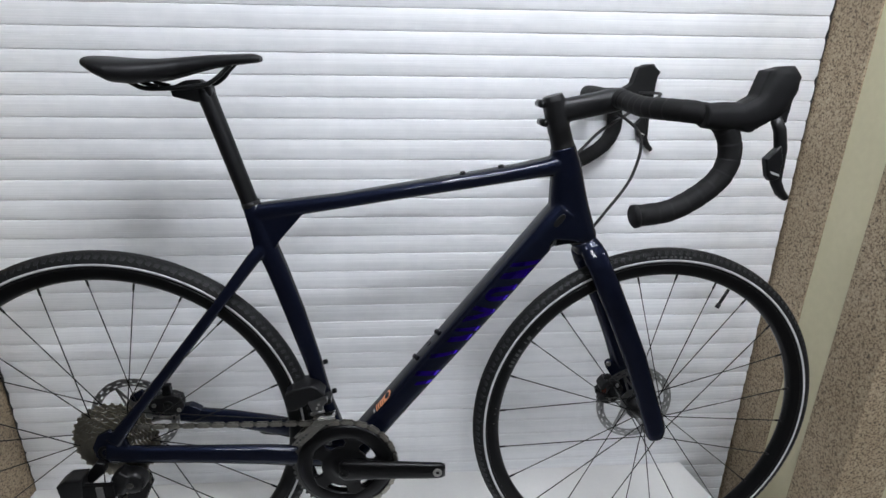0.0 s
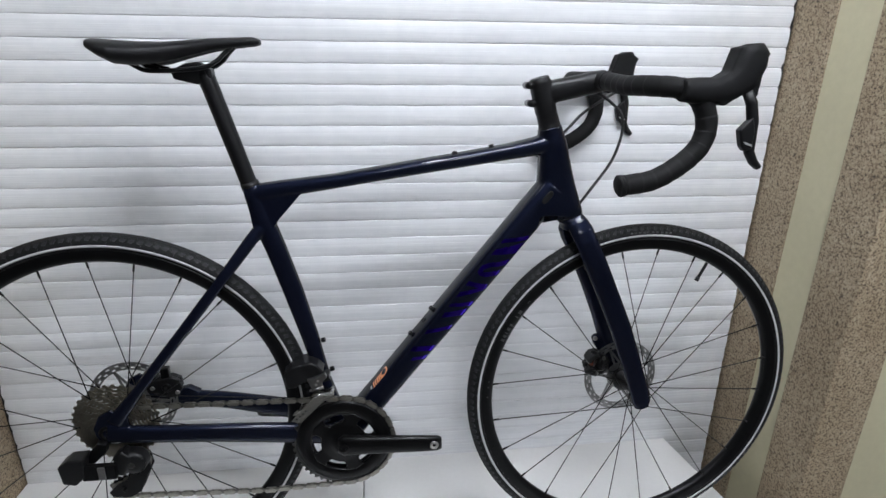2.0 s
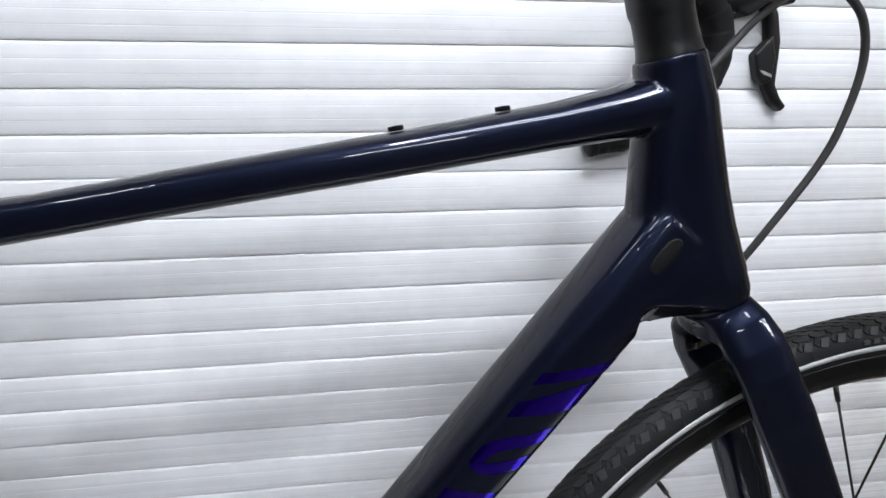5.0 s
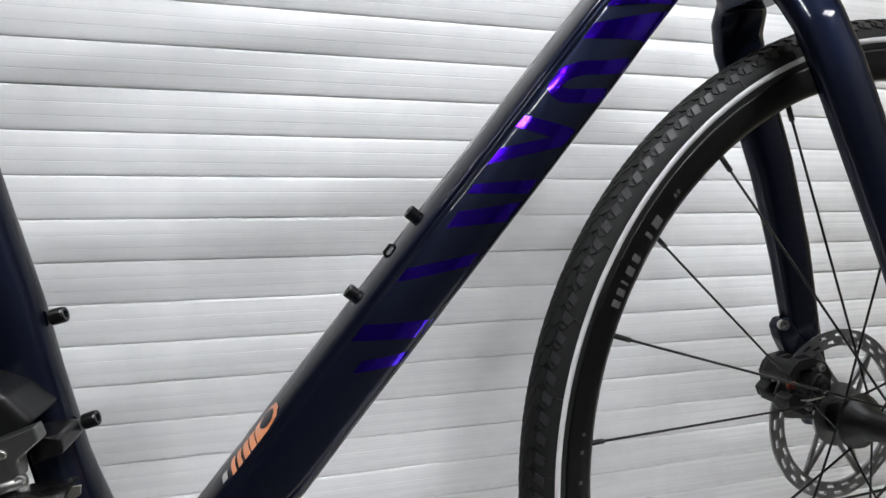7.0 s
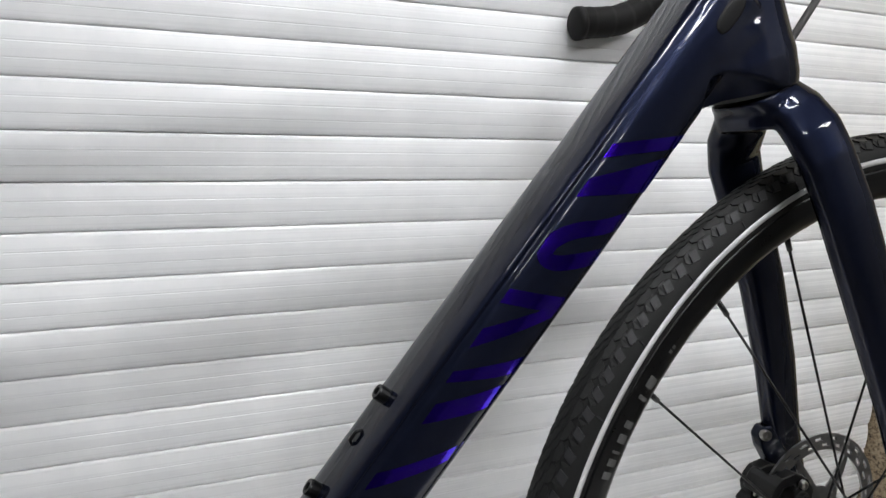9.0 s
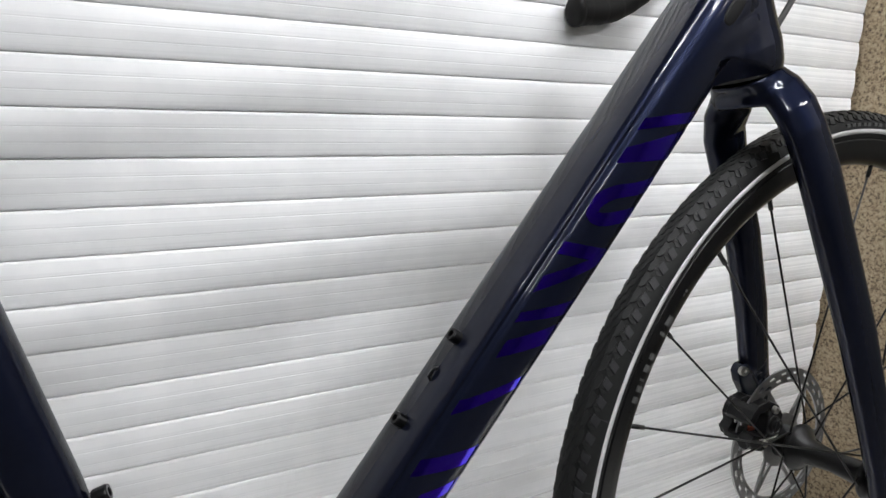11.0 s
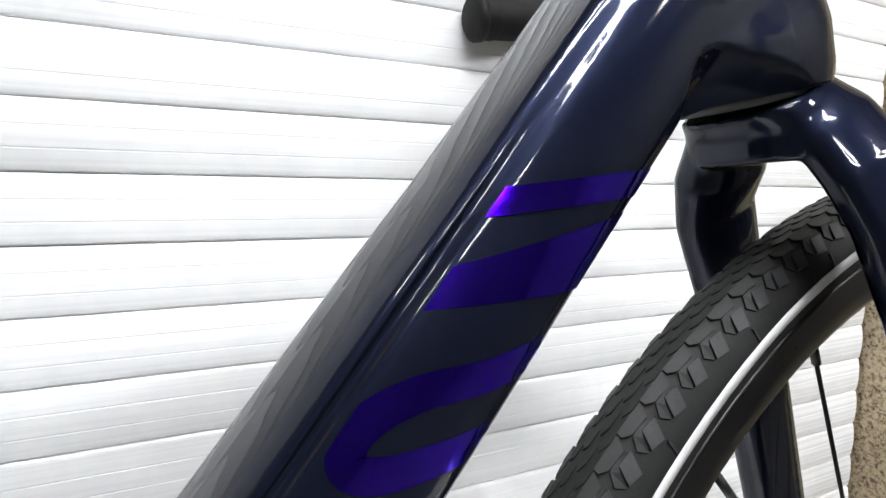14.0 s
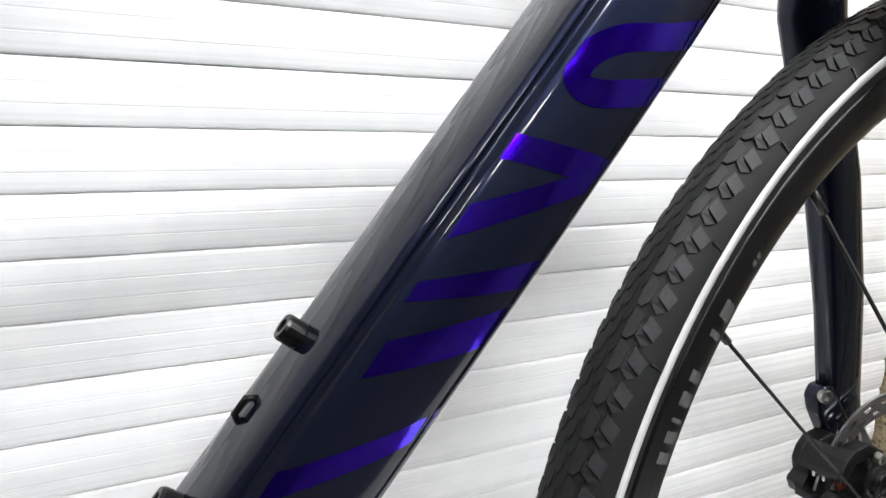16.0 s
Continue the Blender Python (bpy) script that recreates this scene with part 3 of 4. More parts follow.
BOLT = bolt_mesh("bottle_bolt", 0.0047, 0.0075)
for s in (0.2283, 0.1642):
    place_bolt("bottle_bolt", BOLT, BLACK_SATIN, dt(s, 0.0298, 0), DT_N, frame_part)
for x, z in ((0.6105, 0.4835), (0.6235, 0.4215)):
    place_bolt("bottle_bolt", BOLT, BLACK_SATIN, (x - 0.002, 0, z - 0.0005), (0.965, 0, 0.26), frame_part)
FLAT_BOLT = bolt_mesh("top_tube_bolt", 0.0048, 0.0028)
for x, z in ((0.8585, 0.8315), (0.923, 0.8423)):
    place_bolt("top_tube_bolt", FLAT_BOLT, BLACK_SATIN, (x, 0, z), (-0.15, 0, 0.99), frame_part)
# cable stop between the bottle bolts
bm = bmesh.new()
sweep(bm, [dt(0.1955, 0.0295, 0), dt(0.1975, 0.0328, 0), dt(0.2035, 0.0328, 0), dt(0.2055, 0.0295, 0)], 0.0013, 8)
part("cable_stop", bm, BLACK_SATIN, frame_part)


# fork
def tuck(z):
    """How far the legs lie inwards: fully at the crown, not at the axle."""
    return min(1.0, max(0.0, (z - 0.42) / 0.15))


def web(s, z):
    """How far the far leg thickens inwards to the arch under the crown."""
    return 0.0048 * max(0.0, 1 - abs(z - 0.693) / 0.03) if s > 0 else 0.0


def build_fork():
    bm = bmesh.new()
    loft(bm, [((1.0718, 0, 0.7148), 0.0232, 0.0236, 2.8), ((1.0745, 0, 0.7095), 0.0205, 0.0256, 2.8), ((1.0772, 0, 0.7025), 0.0185, 0.0272, 2.8), ((1.0785, 0, 0.6908), 0.0182, 0.0262, 2.6)])
    for s in (-1, 1):
        loft(bm, [((x + (0.006 if s < 0 else 0.004) * tuck(z), y * (1 - (0.0 if s < 0 else 0.14) * tuck(z)) - web(s, z), z), a, c + web(s, z), n) for (x, y, z), a, c, n in (((1.0715, s * 0.014, 0.7125), 0.0170, 0.0085, 2.3), ((1.0775, s * 0.0235, 0.7025), 0.0192, 0.0095, 2.3), ((1.0828 - 0.0012 * s, s * 0.031, 0.689), 0.0222 + 0.0012 * s, 0.0095, 2.3), ((1.09 - 0.0012 * s, s * 0.0365, 0.672), 0.0218 + 0.0012 * s, 0.0092, 2.3), ((1.106, s * 0.0408, 0.64), 0.0212, 0.0092, 2.4), ((1.136, s * 0.0445, 0.575), 0.0205, 0.0098, 2.4), ((1.171, s * 0.0505, 0.50), 0.0205, 0.0092, 2.4), ((1.203, s * 0.0565, 0.42), 0.0195, 0.0086, 2.4), ((1.2205, s * 0.060, 0.37), 0.0195, 0.0085, 2.4), ((1.228, s * 0.061, 0.345), 0.019, 0.0085, 2.3), ((1.2305, s * 0.061, 0.331), 0.0135, 0.0075, 2.2))])
    f = part("fork", bm, PAINT, bike, "glossy dark navy carbon fork")
    f.matrix_basis = STEER
    return organic(f, 0.0011, 18)


fork = build_fork()
# headset gap
part("headset_ring", loft(bmesh.new(), [((1.0704, 0, 0.7132), 0.0234, 0.022, 2.8), ((1.0690, 0, 0.7182), 0.0234, 0.022, 2.8)]), SEAL, fork)


# wheels
TY_R, TY_A, TY_H, TY_Y = 0.3245, 0.0155, 0.0185, 0.006


def build_wheel(name, hub, rotor_y, spoke_turn, label):
    wheel = empty(name, hub, bike)
    tagged(wheel, label)
    # tyre with a rounded crown
    prof = []
    for k in range(25):
        q = radians(-128 + 256 * k / 24)
        rr = TY_A if abs(q) > radians(70) else TY_A - 0.0005
        prof.append((TY_R + (rr + TY_H - TY_A if math.cos(q) > 0 else rr) * math.cos(q), TY_Y + rr * math.sin(q)))
    tyre = part("tyre", revolve(bmesh.new(), prof, (0, 0, 0), 160), TYRE, wheel, "black treaded tyre with reflective stripe")
    for s in (-1, 1):
        q0, q1 = radians(84), radians(99)
        strip = [(TY_R + (TY_A - 0.0001) * math.cos(q), TY_Y + s * (TY_A - 0.0001) * math.sin(q)) for q in (q0, (q0 + q1) / 2, q1)]
        strip += [(TY_R + (TY_A + 0.0002) * math.cos(q), TY_Y + s * (TY_A + 0.0002) * math.sin(q)) for q in (q1, (q0 + q1) / 2, q0)]
        part("reflective_stripe", revolve(bmesh.new(), strip, (0, 0, 0), 160), REFLECT, tyre, "white reflective stripe")
    # tread blocks: a row of slanted shoulder blocks and overlapping crown wedges, each side
    count = 156

    def on_tyre(ang, around, lift):
        """ang along the wheel, around from the crown to the side."""
        r = TY_R + (TY_H + 0.0005 + lift) * math.cos(around)
        return Vector((r * math.cos(ang), TY_Y + (TY_A + 0.0005 + lift) * math.sin(around), r * math.sin(ang)))

    def block(bm, corners, lifts, bottom=-0.0018, shrink=0.94):
        """A rubber block whose corners rise by their own lifts."""
        ca = sum(c[0] for c in corners) / len(corners)
        cb = sum(c[1] for c in corners) / len(corners)
        lo = [bm.verts.new(on_tyre(a, b, bottom)) for a, b in corners]
        hi = [bm.verts.new(on_tyre(ca + (a - ca) * shrink, cb + (b - cb) * shrink, h)) for (a, b), h in zip(corners, lifts)]
        bridge(bm, [lo, hi])

    step = 2 * math.pi / count
    phase = radians(1.3)
    crown, pads = bmesh.new(), bmesh.new()
    for k in range(count):
        for s in (-1, 1):
            o = phase + k * step + (0 if s < 0 else step / 2)

            def at(u, deg):
                return (o + u * step, s * radians(deg))
            # crown scales, each rising to its trailing edge over the next, a plain plate, a proud shoulder pad
            up, down = 0.00055, -0.00025
            block(crown, [at(0.0, 0.3), at(1.0, 0.3), at(1.14, 5), at(0.88, 10), at(-0.12, 10), at(0.14, 5)], (down, up, up, up, down, down), -0.0018, 1.0)
            block(crown, [at(0.38, 10), at(1.38, 10), at(1.50, 15), at(1.22, 20), at(0.22, 20), at(0.50, 15)], (down, up, up, up, down, down), -0.0018, 1.0)
            block(crown, [at(-0.10, 20), at(0.90, 20), at(0.92, 27), at(0.72, 34), at(0.15, 36)], (down, up, 0.0003, 0.0002, down), -0.0018, 1.0)
            block(crown, [at(0.30, 35.5), at(0.72, 34.5), at(0.98, 47), at(0.80, 58), at(0.62, 44)], (0.0, 0.0002, -0.0002, -0.0003, 0.0), -0.0018, 0.96)
            block(pads, [at(0.02, 41), at(0.50, 38.5), at(0.76, 58), at(0.30, 63)], (0.0003, 0.0005, 0.0003, 0.0002), -0.0018, 0.92)
            if k % 4 == 0:
                block(pads, [at(0.24, 66), at(0.30, 66), at(0.36, 84), at(0.28, 84)], (0.0001, 0.0001, 0.0001, 0.0001), -0.0006, 0.9)
    tread = part("tread", crown, TREAD, tyre, "block tread of the tyre", smooth=False)
    shoulder = part("shoulder_block", pads, PAD, tyre, "worn grey shoulder blocks of the tread", smooth=False)
    tagged(shoulder, kind="stuff")
    tagged(tread, kind="stuff")
    # rim
    rim = part("rim", revolve(bmesh.new(), [(0.3155, -0.0112), (0.317, -0.0115), (0.3175, -0.0102), (0.3155, -0.0095), (0.313, -0.0092), (0.313, 0.0092), (0.3155, 0.0095), (0.3175, 0.0102), (0.317, 0.0115), (0.3155, 0.0112), (0.307, 0.0106), (0.300, 0.009), (0.2955, 0.0058), (0.2942, 0.0), (0.2955, -0.0058), (0.300, -0.009), (0.307, -0.0106)], (0, 0.003, 0), 160), BLACK_SATIN, wheel, "black alloy rim")
    # hub
    w = 0.034
    hub_part = part("hub", revolve(bmesh.new(), [(0.006, -0.048), (0.0105, -0.048), (0.0115, -0.044), (0.0115, -w - 0.004), (0.021, -w - 0.002), (0.0225, -w), (0.021, -w + 0.003), (0.0125, -w + 0.008), (0.0105, 0), (0.0135, w - 0.012), (0.024, w - 0.004), (0.0255, w - 0.001), (0.024, w + 0.002), (0.018, w + 0.006), (0.018, rotor_y), (0.012, rotor_y + 0.002), (0.011, 0.058), (0.006, 0.058)], (0, 0, 0), 40), BLACK_MATT, wheel, "black alloy hub")
    # spokes with nipples
    for k in range(24):
        q = radians(spoke_turn + 15 * k)
        front = name == "front_wheel"
        s = 1 if (k % 2 == 1) == front else -1
        lead = radians(54 if k % 4 in ((0, 1) if front else (0, 3)) else -56)
        a = Vector((0.0235 * math.cos(q + lead), s * w, 0.0235 * math.sin(q + lead)))
        b = Vector((0.2955 * math.cos(q), s * 0.002, 0.2955 * math.sin(q)))
        n = a.lerp(b, 0.956)
        bm = bmesh.new()
        rod(bm, a, b, 0.00095, 8)
        rod(bm, n, b, 0.0019, 8)
        part("spoke", bm, SPOKE, wheel)
    # rotor: slotted brake track on arms
    bm = bmesh.new()
    y0, y1 = rotor_y - 0.0009, rotor_y + 0.0009
    for r0, r1 in ((0.0645, 0.0675), (0.0705, 0.0735), (0.0765, 0.08)):
        revolve(bm, [(r0, y0), (r1, y0), (r1, y1), (r0, y1)], (0, 0, 0), 96)
    for k in range(24):
        for r0, r1, sh in ((0.067, 0.071, 0.0), (0.073, 0.077, 0.5)):
            q = 2 * math.pi * (k + sh) / 24
            e, f = 0.07, 0.07
            ps = [(r0, q - e), (r1, q - e + 0.03), (r1, q + f + 0.03), (r0, q + f)]
            slab_shape(bm, [(r * math.cos(g), r * math.sin(g)) for r, g in ps], y0, y1)
    for k in range(12):
        q = 2 * math.pi * k / 12
        lean = 0.42 if k % 2 else -0.1
        c0, c1 = Vector((0.026 * math.cos(q), rotor_y, 0.026 * math.sin(q))), Vector((0.0655 * math.cos(q + lean), rotor_y, 0.0655 * math.sin(q + lean)))
        t = (c1 - c0).normalized()
        u = t.cross(Y) * 0.0021
        slab_shape(bm, [((c0 + u).x, (c0 + u).z), ((c1 + u).x, (c1 + u).z), ((c1 - u).x, (c1 - u).z), ((c0 - u).x, (c0 - u).z)], y0, y1)
    revolve(bm, [(0.017, y0 - 0.001), (0.03, y0), (0.03, y1), (0.017, y1 + 0.001)], (0, 0, 0), 40)
    part("brake_rotor", bm, ROTOR_STEEL, wheel, "slotted steel disc brake rotor", smooth=False)
    return wheel, rim, hub_part


front_wheel, front_rim, _h = build_wheel("front_wheel", pose(1.2295, -0.0155, 0.349, -2.3, 0, 1.6), 0.053, 9.2, "front wheel with 24 black spokes")
rear_wheel, rear_rim, _h = build_wheel("rear_wheel", pose(0.237, -0.008, 0.354, -0.8, 0, 0) @ Matrix.Scale(1.02, 4), 0.052, 2.5, "rear wheel with 24 black spokes")
# valve
bm = bmesh.new()
vd = Vector((0.455, 0, 0.89))
rod(bm, vd * 0.294, vd * 0.262, 0.003, 10)
rod(bm, vd * 0.262, vd * 0.253, 0.0042, 10)
part("valve", bm, BLACK_MATT, front_wheel, "black tyre valve with cap")
# grey printed marks on the front rim, plain bars
for ang, length, h in ((143.3, 1.5, 0.0095), (145.4, 0.55, 0.0095), (148.9, 0.9, 0.0075), (150.7, 1.1, 0.0075), (152.4, 0.35, 0.0075), (153.7, 0.9, 0.0075), (155.3, 0.9, 0.0075), (138.2, 0.45, 0.0035), (138.9, 0.45, 0.0035), (172.3, 0.4, 0.003), (174.6, 0.5, 0.003), (178.5, 0.5, 0.003)):
    bm = bmesh.new()
    a0, a1 = radians(ang - length / 2), radians(ang + length / 2)
    h = min(h, 0.0072)
    rows = []
    for r in (0.3058 - h / 2, min(0.307, 0.3058 + h / 4), 0.3058 + h / 2):
        y = -(0.009 + min(1.0, (r - 0.300) / 0.007) * 0.0016) + 0.0026
        rows.append([bm.verts.new((r * math.cos(q), y, r * math.sin(q))) for q in (a0, a1)])
    for p, q in zip(rows, rows[1:]):
        bm.faces.new((p[0], p[1], q[1], q[0]))
    part("printed_bar", bm, RIM_PRINT, front_rim, smooth=False)

# worn printing on the tyre's sidewall, plain bars
for ang in (96, 94.6, 93.2, 91.6, 90.4, 88.6, 87.2, 85.4, 83.8, 82.4):
    bm = bmesh.new()
    for y in (TY_Y - TY_A - 0.0003,):
        a0, a1 = radians(ang - 0.42), radians(ang + 0.42)
        slab_shape(bm, [(r * math.cos(q), r * math.sin(q)) for r, q in ((0.3285, a0), (0.3315, a0), (0.3315, a1), (0.3285, a1))], y, -0.0080)
    part("printed_bar", bm, RIM_PRINT, front_wheel, smooth=False)

# cassette
for k in range(12):
    r = 0.0215 + k * 0.0049
    y = -0.056 + k * 0.0031
    bm = bmesh.new()
    disc_gear(bm, (0, 0, 0), r - 0.0038, (10, 11, 12, 13, 14, 15, 17, 19, 21, 24, 28, 33)[k], 0.0038, y - 0.0008, y + 0.0008, max(0.015, r - 0.0082))
    part("sprocket", bm, CASSETTE_METAL, rear_wheel, "", smooth=False)
part("lock_ring", revolve(bmesh.new(), [(0.008, -0.0585), (0.0135, -0.0585), (0.0155, -0.0575), (0.0155, -0.055), (0.008, -0.055)], (0, 0, 0), 28), BLACK_SATIN, rear_wheel)
part("freehub_body", sweep(bmesh.new(), [Vector((0, -0.056, 0)), Vector((0, -0.022, 0))], 0.0165, 24), BLACK_SATIN, rear_wheel)

# crankset
crank = empty("crankset", Matrix.Translation(BB), bike)
tagged(crank, "black double crankset")
RY = -0.047
part("chainring", disc_gear(bmesh.new(), (0, 0, 0), 0.0922, 48, 0.0044, RY - 0.0012, RY + 0.0012, 0.08), RING_METAL, crank, "toothed steel outer chainring", smooth=False)
part("chainring", disc_gear(bmesh.new(), (0, 0, 0), 0.0685, 35, 0.0045, RY + 0.0065, RY + 0.0085, 0.058), BLACK_SATIN, crank, smooth=False)
bm = bmesh.new()
revolve(bm, [(0.0605, RY - 0.003), (0.0635, RY - 0.0048), (0.084, RY - 0.0038), (0.0892, RY - 0.0015), (0.0892, RY + 0.001), (0.0605, RY + 0.001)], (0, 0, 0), 96)
part("ring_face", bm, BLACK_SATIN, crank, "glossy black chainring face")
bm = bmesh.new()
for k in range(5):
    q = radians(72 * k)
    poly = [(0.03, q - 0.5), (0.044, q - 0.33), (0.053, q - 0.25), (0.0625, q - 0.33), (0.0655, q), (0.0625, q + 0.33), (0.053, q + 0.25), (0.044, q + 0.33), (0.03, q + 0.5)]
    slab_shape(bm, [(r * math.cos(g), r * math.sin(g)) for r, g in poly], RY - 0.0055, RY + 0.001)
revolve(bm, [(0.004, RY - 0.010), (0.018, RY - 0.010), (0.026, RY - 0.0075), (0.0435, RY - 0.005), (0.0435, RY + 0.001), (0.004, RY + 0.001)], (0, 0, 0), 48)
spider = organic(part("spider", bm, BLACK_SATIN, crank), 0.0014, 3)
eye = Vector((0.814, -0.072, 0.291)) - BB


def crank_arm(tip, y_root, sign):
    bm = bmesh.new()
    d = Vector((tip.x, 0, tip.z))
    st = []
    for k, hw, th in ((-0.06, 0.014, 0.007), (0.0, 0.021, 0.0095), (0.2, 0.0192, 0.009), (0.5, 0.0178, 0.0082), (0.8, 0.0168, 0.0075), (0.96, 0.0162, 0.0072), (1.04, 0.0155, 0.0066), (1.085, 0.0115, 0.0058)):
        st.append((d * k + Y * (y_root + (tip.y - y_root) * min(1, max(0, k))), hw, th, 3.0))
    loft(bm, st, 24)
    return part("crank_arm", bm, BLACK_SATIN, crank, "glossy black crank arm without pedal")


arm = crank_arm(eye, RY - 0.012, -1)
ring = part("pedal_insert", revolve(bmesh.new(), [(0.0035, -0.0078), (0.0082, -0.0078), (0.0086, -0.006), (0.0086, 0.004), (0.0035, 0.004)], eye, 28), STEEL, arm, "bare steel pedal thread")
far_eye = Vector((-eye.x, 0.079, -eye.z))
crank_arm(far_eye, 0.058, 1)
place_bolt("axle_bolt", bolt_mesh("axle_bolt", 0.009, 0.003), BLACK_SATIN, (0, RY - 0.0215, 0), (0, -1, 0), crank)

# chain: links along its run
chain = empty("chain", None, bike)
tagged(chain, "nickel bicycle chain")


def link_mesh(name, half, waist, height, mat):
    """A pair of side plates on two rollers."""
    bm = bmesh.new()
    for y0, y1 in ((-half, -half + 0.001), (half - 0.001, half)):
        arc = [radians(-110 + 220 * k / 8) for k in range(9)]
        poly = [(0.00635 + height * math.cos(q), height * math.sin(q)) for q in arc] + [(0.0, waist)]
        poly += [(-x, -z) for x, z in poly[:9]] + [(0.0, -waist)]
        slab_shape(bm, poly, y0, y1)
    for x in (-0.00635, 0.00635):
        rod(bm, (x, -half - 0.0004, 0), (x, half + 0.0004, 0), 0.0020, 10)
    bmesh.ops.recalc_face_normals(bm, faces=bm.faces)
    me = bpy.data.meshes.new(name)
    bm.to_mesh(me)
    bm.free()
    me.materials.append(mat)
    return me


OUTER_LINK = link_mesh("outer_link", 0.0034, 0.0036, 0.0042, CHAIN_METAL)
INNER_LINK = link_mesh("inner_link", 0.0023, 0.0022, 0.0036, SHADED_LINK)
CR = 0.0947
C1, C2 = RW + Vector((0, -0.045, 0)), BB + Vector((0, RY, 0))
run = []
for k in range(9):  # round the sprocket
    q = radians(215 - 125 * k / 8)
    run.append(C1 + Vector((math.cos(q), 0, math.sin(q))) * 0.0405)
for k in range(33):  # round the chainring
    q = radians(97 - 192 * k / 32)
    run.append(C2 + Vector((math.cos(q), 0, math.sin(q))) * CR)
P1, P2 = Vector((0.268, -0.052, 0.288)), Vector((0.243, -0.052, 0.232))
run.append(Vector((0.5, -0.054, 0.198)))
for k in range(5):
    q = radians(-80 - 100 * k / 4)
    run.append(P2 + Vector((math.cos(q), 0, math.sin(q))) * 0.0235)
for k in range(5):
    q = radians(-60 + 120 * k / 4)
    run.append(P1 + Vector((math.cos(q), 0, math.sin(q))) * 0.0235)
path_len, spots = 0.0, []
want = 0.0
for a, b in zip(run, run[1:]):
    d = (b - a).length
    while want <= path_len + d:
        spots.append((a.lerp(b, (want - path_len) / d), (b - a).normalized()))
        want += 0.0127
    path_len += d
for i, (c, t) in enumerate(spots):
    ob = new("link", OUTER_LINK if i % 2 else INNER_LINK)
    ob.parent = chain
    ang = -math.atan2(t.z, t.x)
    ob.matrix_basis = Matrix.Translation(c) @ Matrix.Rotation(ang, 4, "Y")

# rear derailleur
rd = empty("rear_derailleur", None, bike)
tagged(rd, "black electronic rear derailleur with battery")
bm = bmesh.new()
slab_shape(bm, [(0.222, 0.345), (0.236, 0.34), (0.232, 0.322), (0.208, 0.300), (0.196, 0.306), (0.206, 0.326)], -0.078, -0.062)
organic(part("mount", bm, BLACK_SATIN, rd, "black alloy hanger bracket"), 0.0016, 4)
bm = bmesh.new()
slab_shape(bm, [(0.160, 0.313), (0.176, 0.325), (0.205, 0.326), (0.200, 0.288), (0.184, 0.274), (0.164, 0.279)], -0.098, -0.066)
organic(part("battery", bm, BLACK_MATT, rd, "matt black battery block"), 0.0018, 12)
bm = bmesh.new()
box(bm, (0.196, -0.096, 0.281), (0.252, -0.086, 0.311), 0.002)
part("parallelogram", bm, BLACK_SATIN, rd, smooth=False)
part("link_plate", box(bmesh.new(), (0.224, -0.0985, 0.284), (0.236, -0.0955, 0.309), 0.001), ROTOR_STEEL, rd, "bare alloy link", smooth=False)
bm = bmesh.new()
revolve(bm, [(0.0001, -0.086), (0.012, -0.0855), (0.0195, -0.083), (0.0225, -0.078), (0.0235, -0.06), (0.0001, -0.058)], (0.275, 0, 0.3), 36)
slab_shape(bm, [(0.246, 0.318), (0.262, 0.33), (0.275, 0.318), (0.262, 0.28), (0.25, 0.283)], -0.088, -0.062)
organic(part("motor_housing", bm, BLACK_MATT, rd), 0.0018, 5)
bm = bmesh.new()
slab_shape(bm, [(0.292, 0.30), (0.296, 0.276), (0.272, 0.225), (0.252, 0.213), (0.222, 0.215), (0.216, 0.226), (0.232, 0.242), (0.252, 0.252), (0.262, 0.285), (0.276, 0.306)], -0.062, -0.0585)
part("outer_cage", bm, BLACK_SATIN, rd, "black pulley cage", smooth=False)
bm = bmesh.new()
slab_shape(bm, [(0.292, 0.30), (0.296, 0.276), (0.272, 0.225), (0.252, 0.213), (0.226, 0.218), (0.236, 0.242), (0.252, 0.252), (0.262, 0.285), (0.276, 0.306)], -0.047, -0.0445)
part("inner_cage", bm, BLACK_SATIN, rd, smooth=False)
for c in (P1, P2):
    part("jockey_wheel", disc_gear(bmesh.new(), c, 0.0195, 12, 0.004, -0.0015, 0.0015, 0.006), BLACK_MATT, rd, smooth=False)
    place_bolt("pulley_bolt", FLAT_BOLT, BLACK_SATIN, c + Y * -0.0105, (0, -1, 0), rd)

place_bolt("knuckle_bolt", bolt_mesh("knuckle_bolt", 0.006, 0.002), RING_METAL, (0.275, -0.0855, 0.3), (0, -1, 0), rd)
for k in range(9):
    q = radians(-150 + 22 * k)
    place_bolt("rib", bolt_mesh("rib", 0.0016, 0.004), BLACK_SATIN, (0.275 + 0.0205 * math.cos(q), -0.0795, 0.3 + 0.0205 * math.sin(q)), (0, -1, 0), rd)

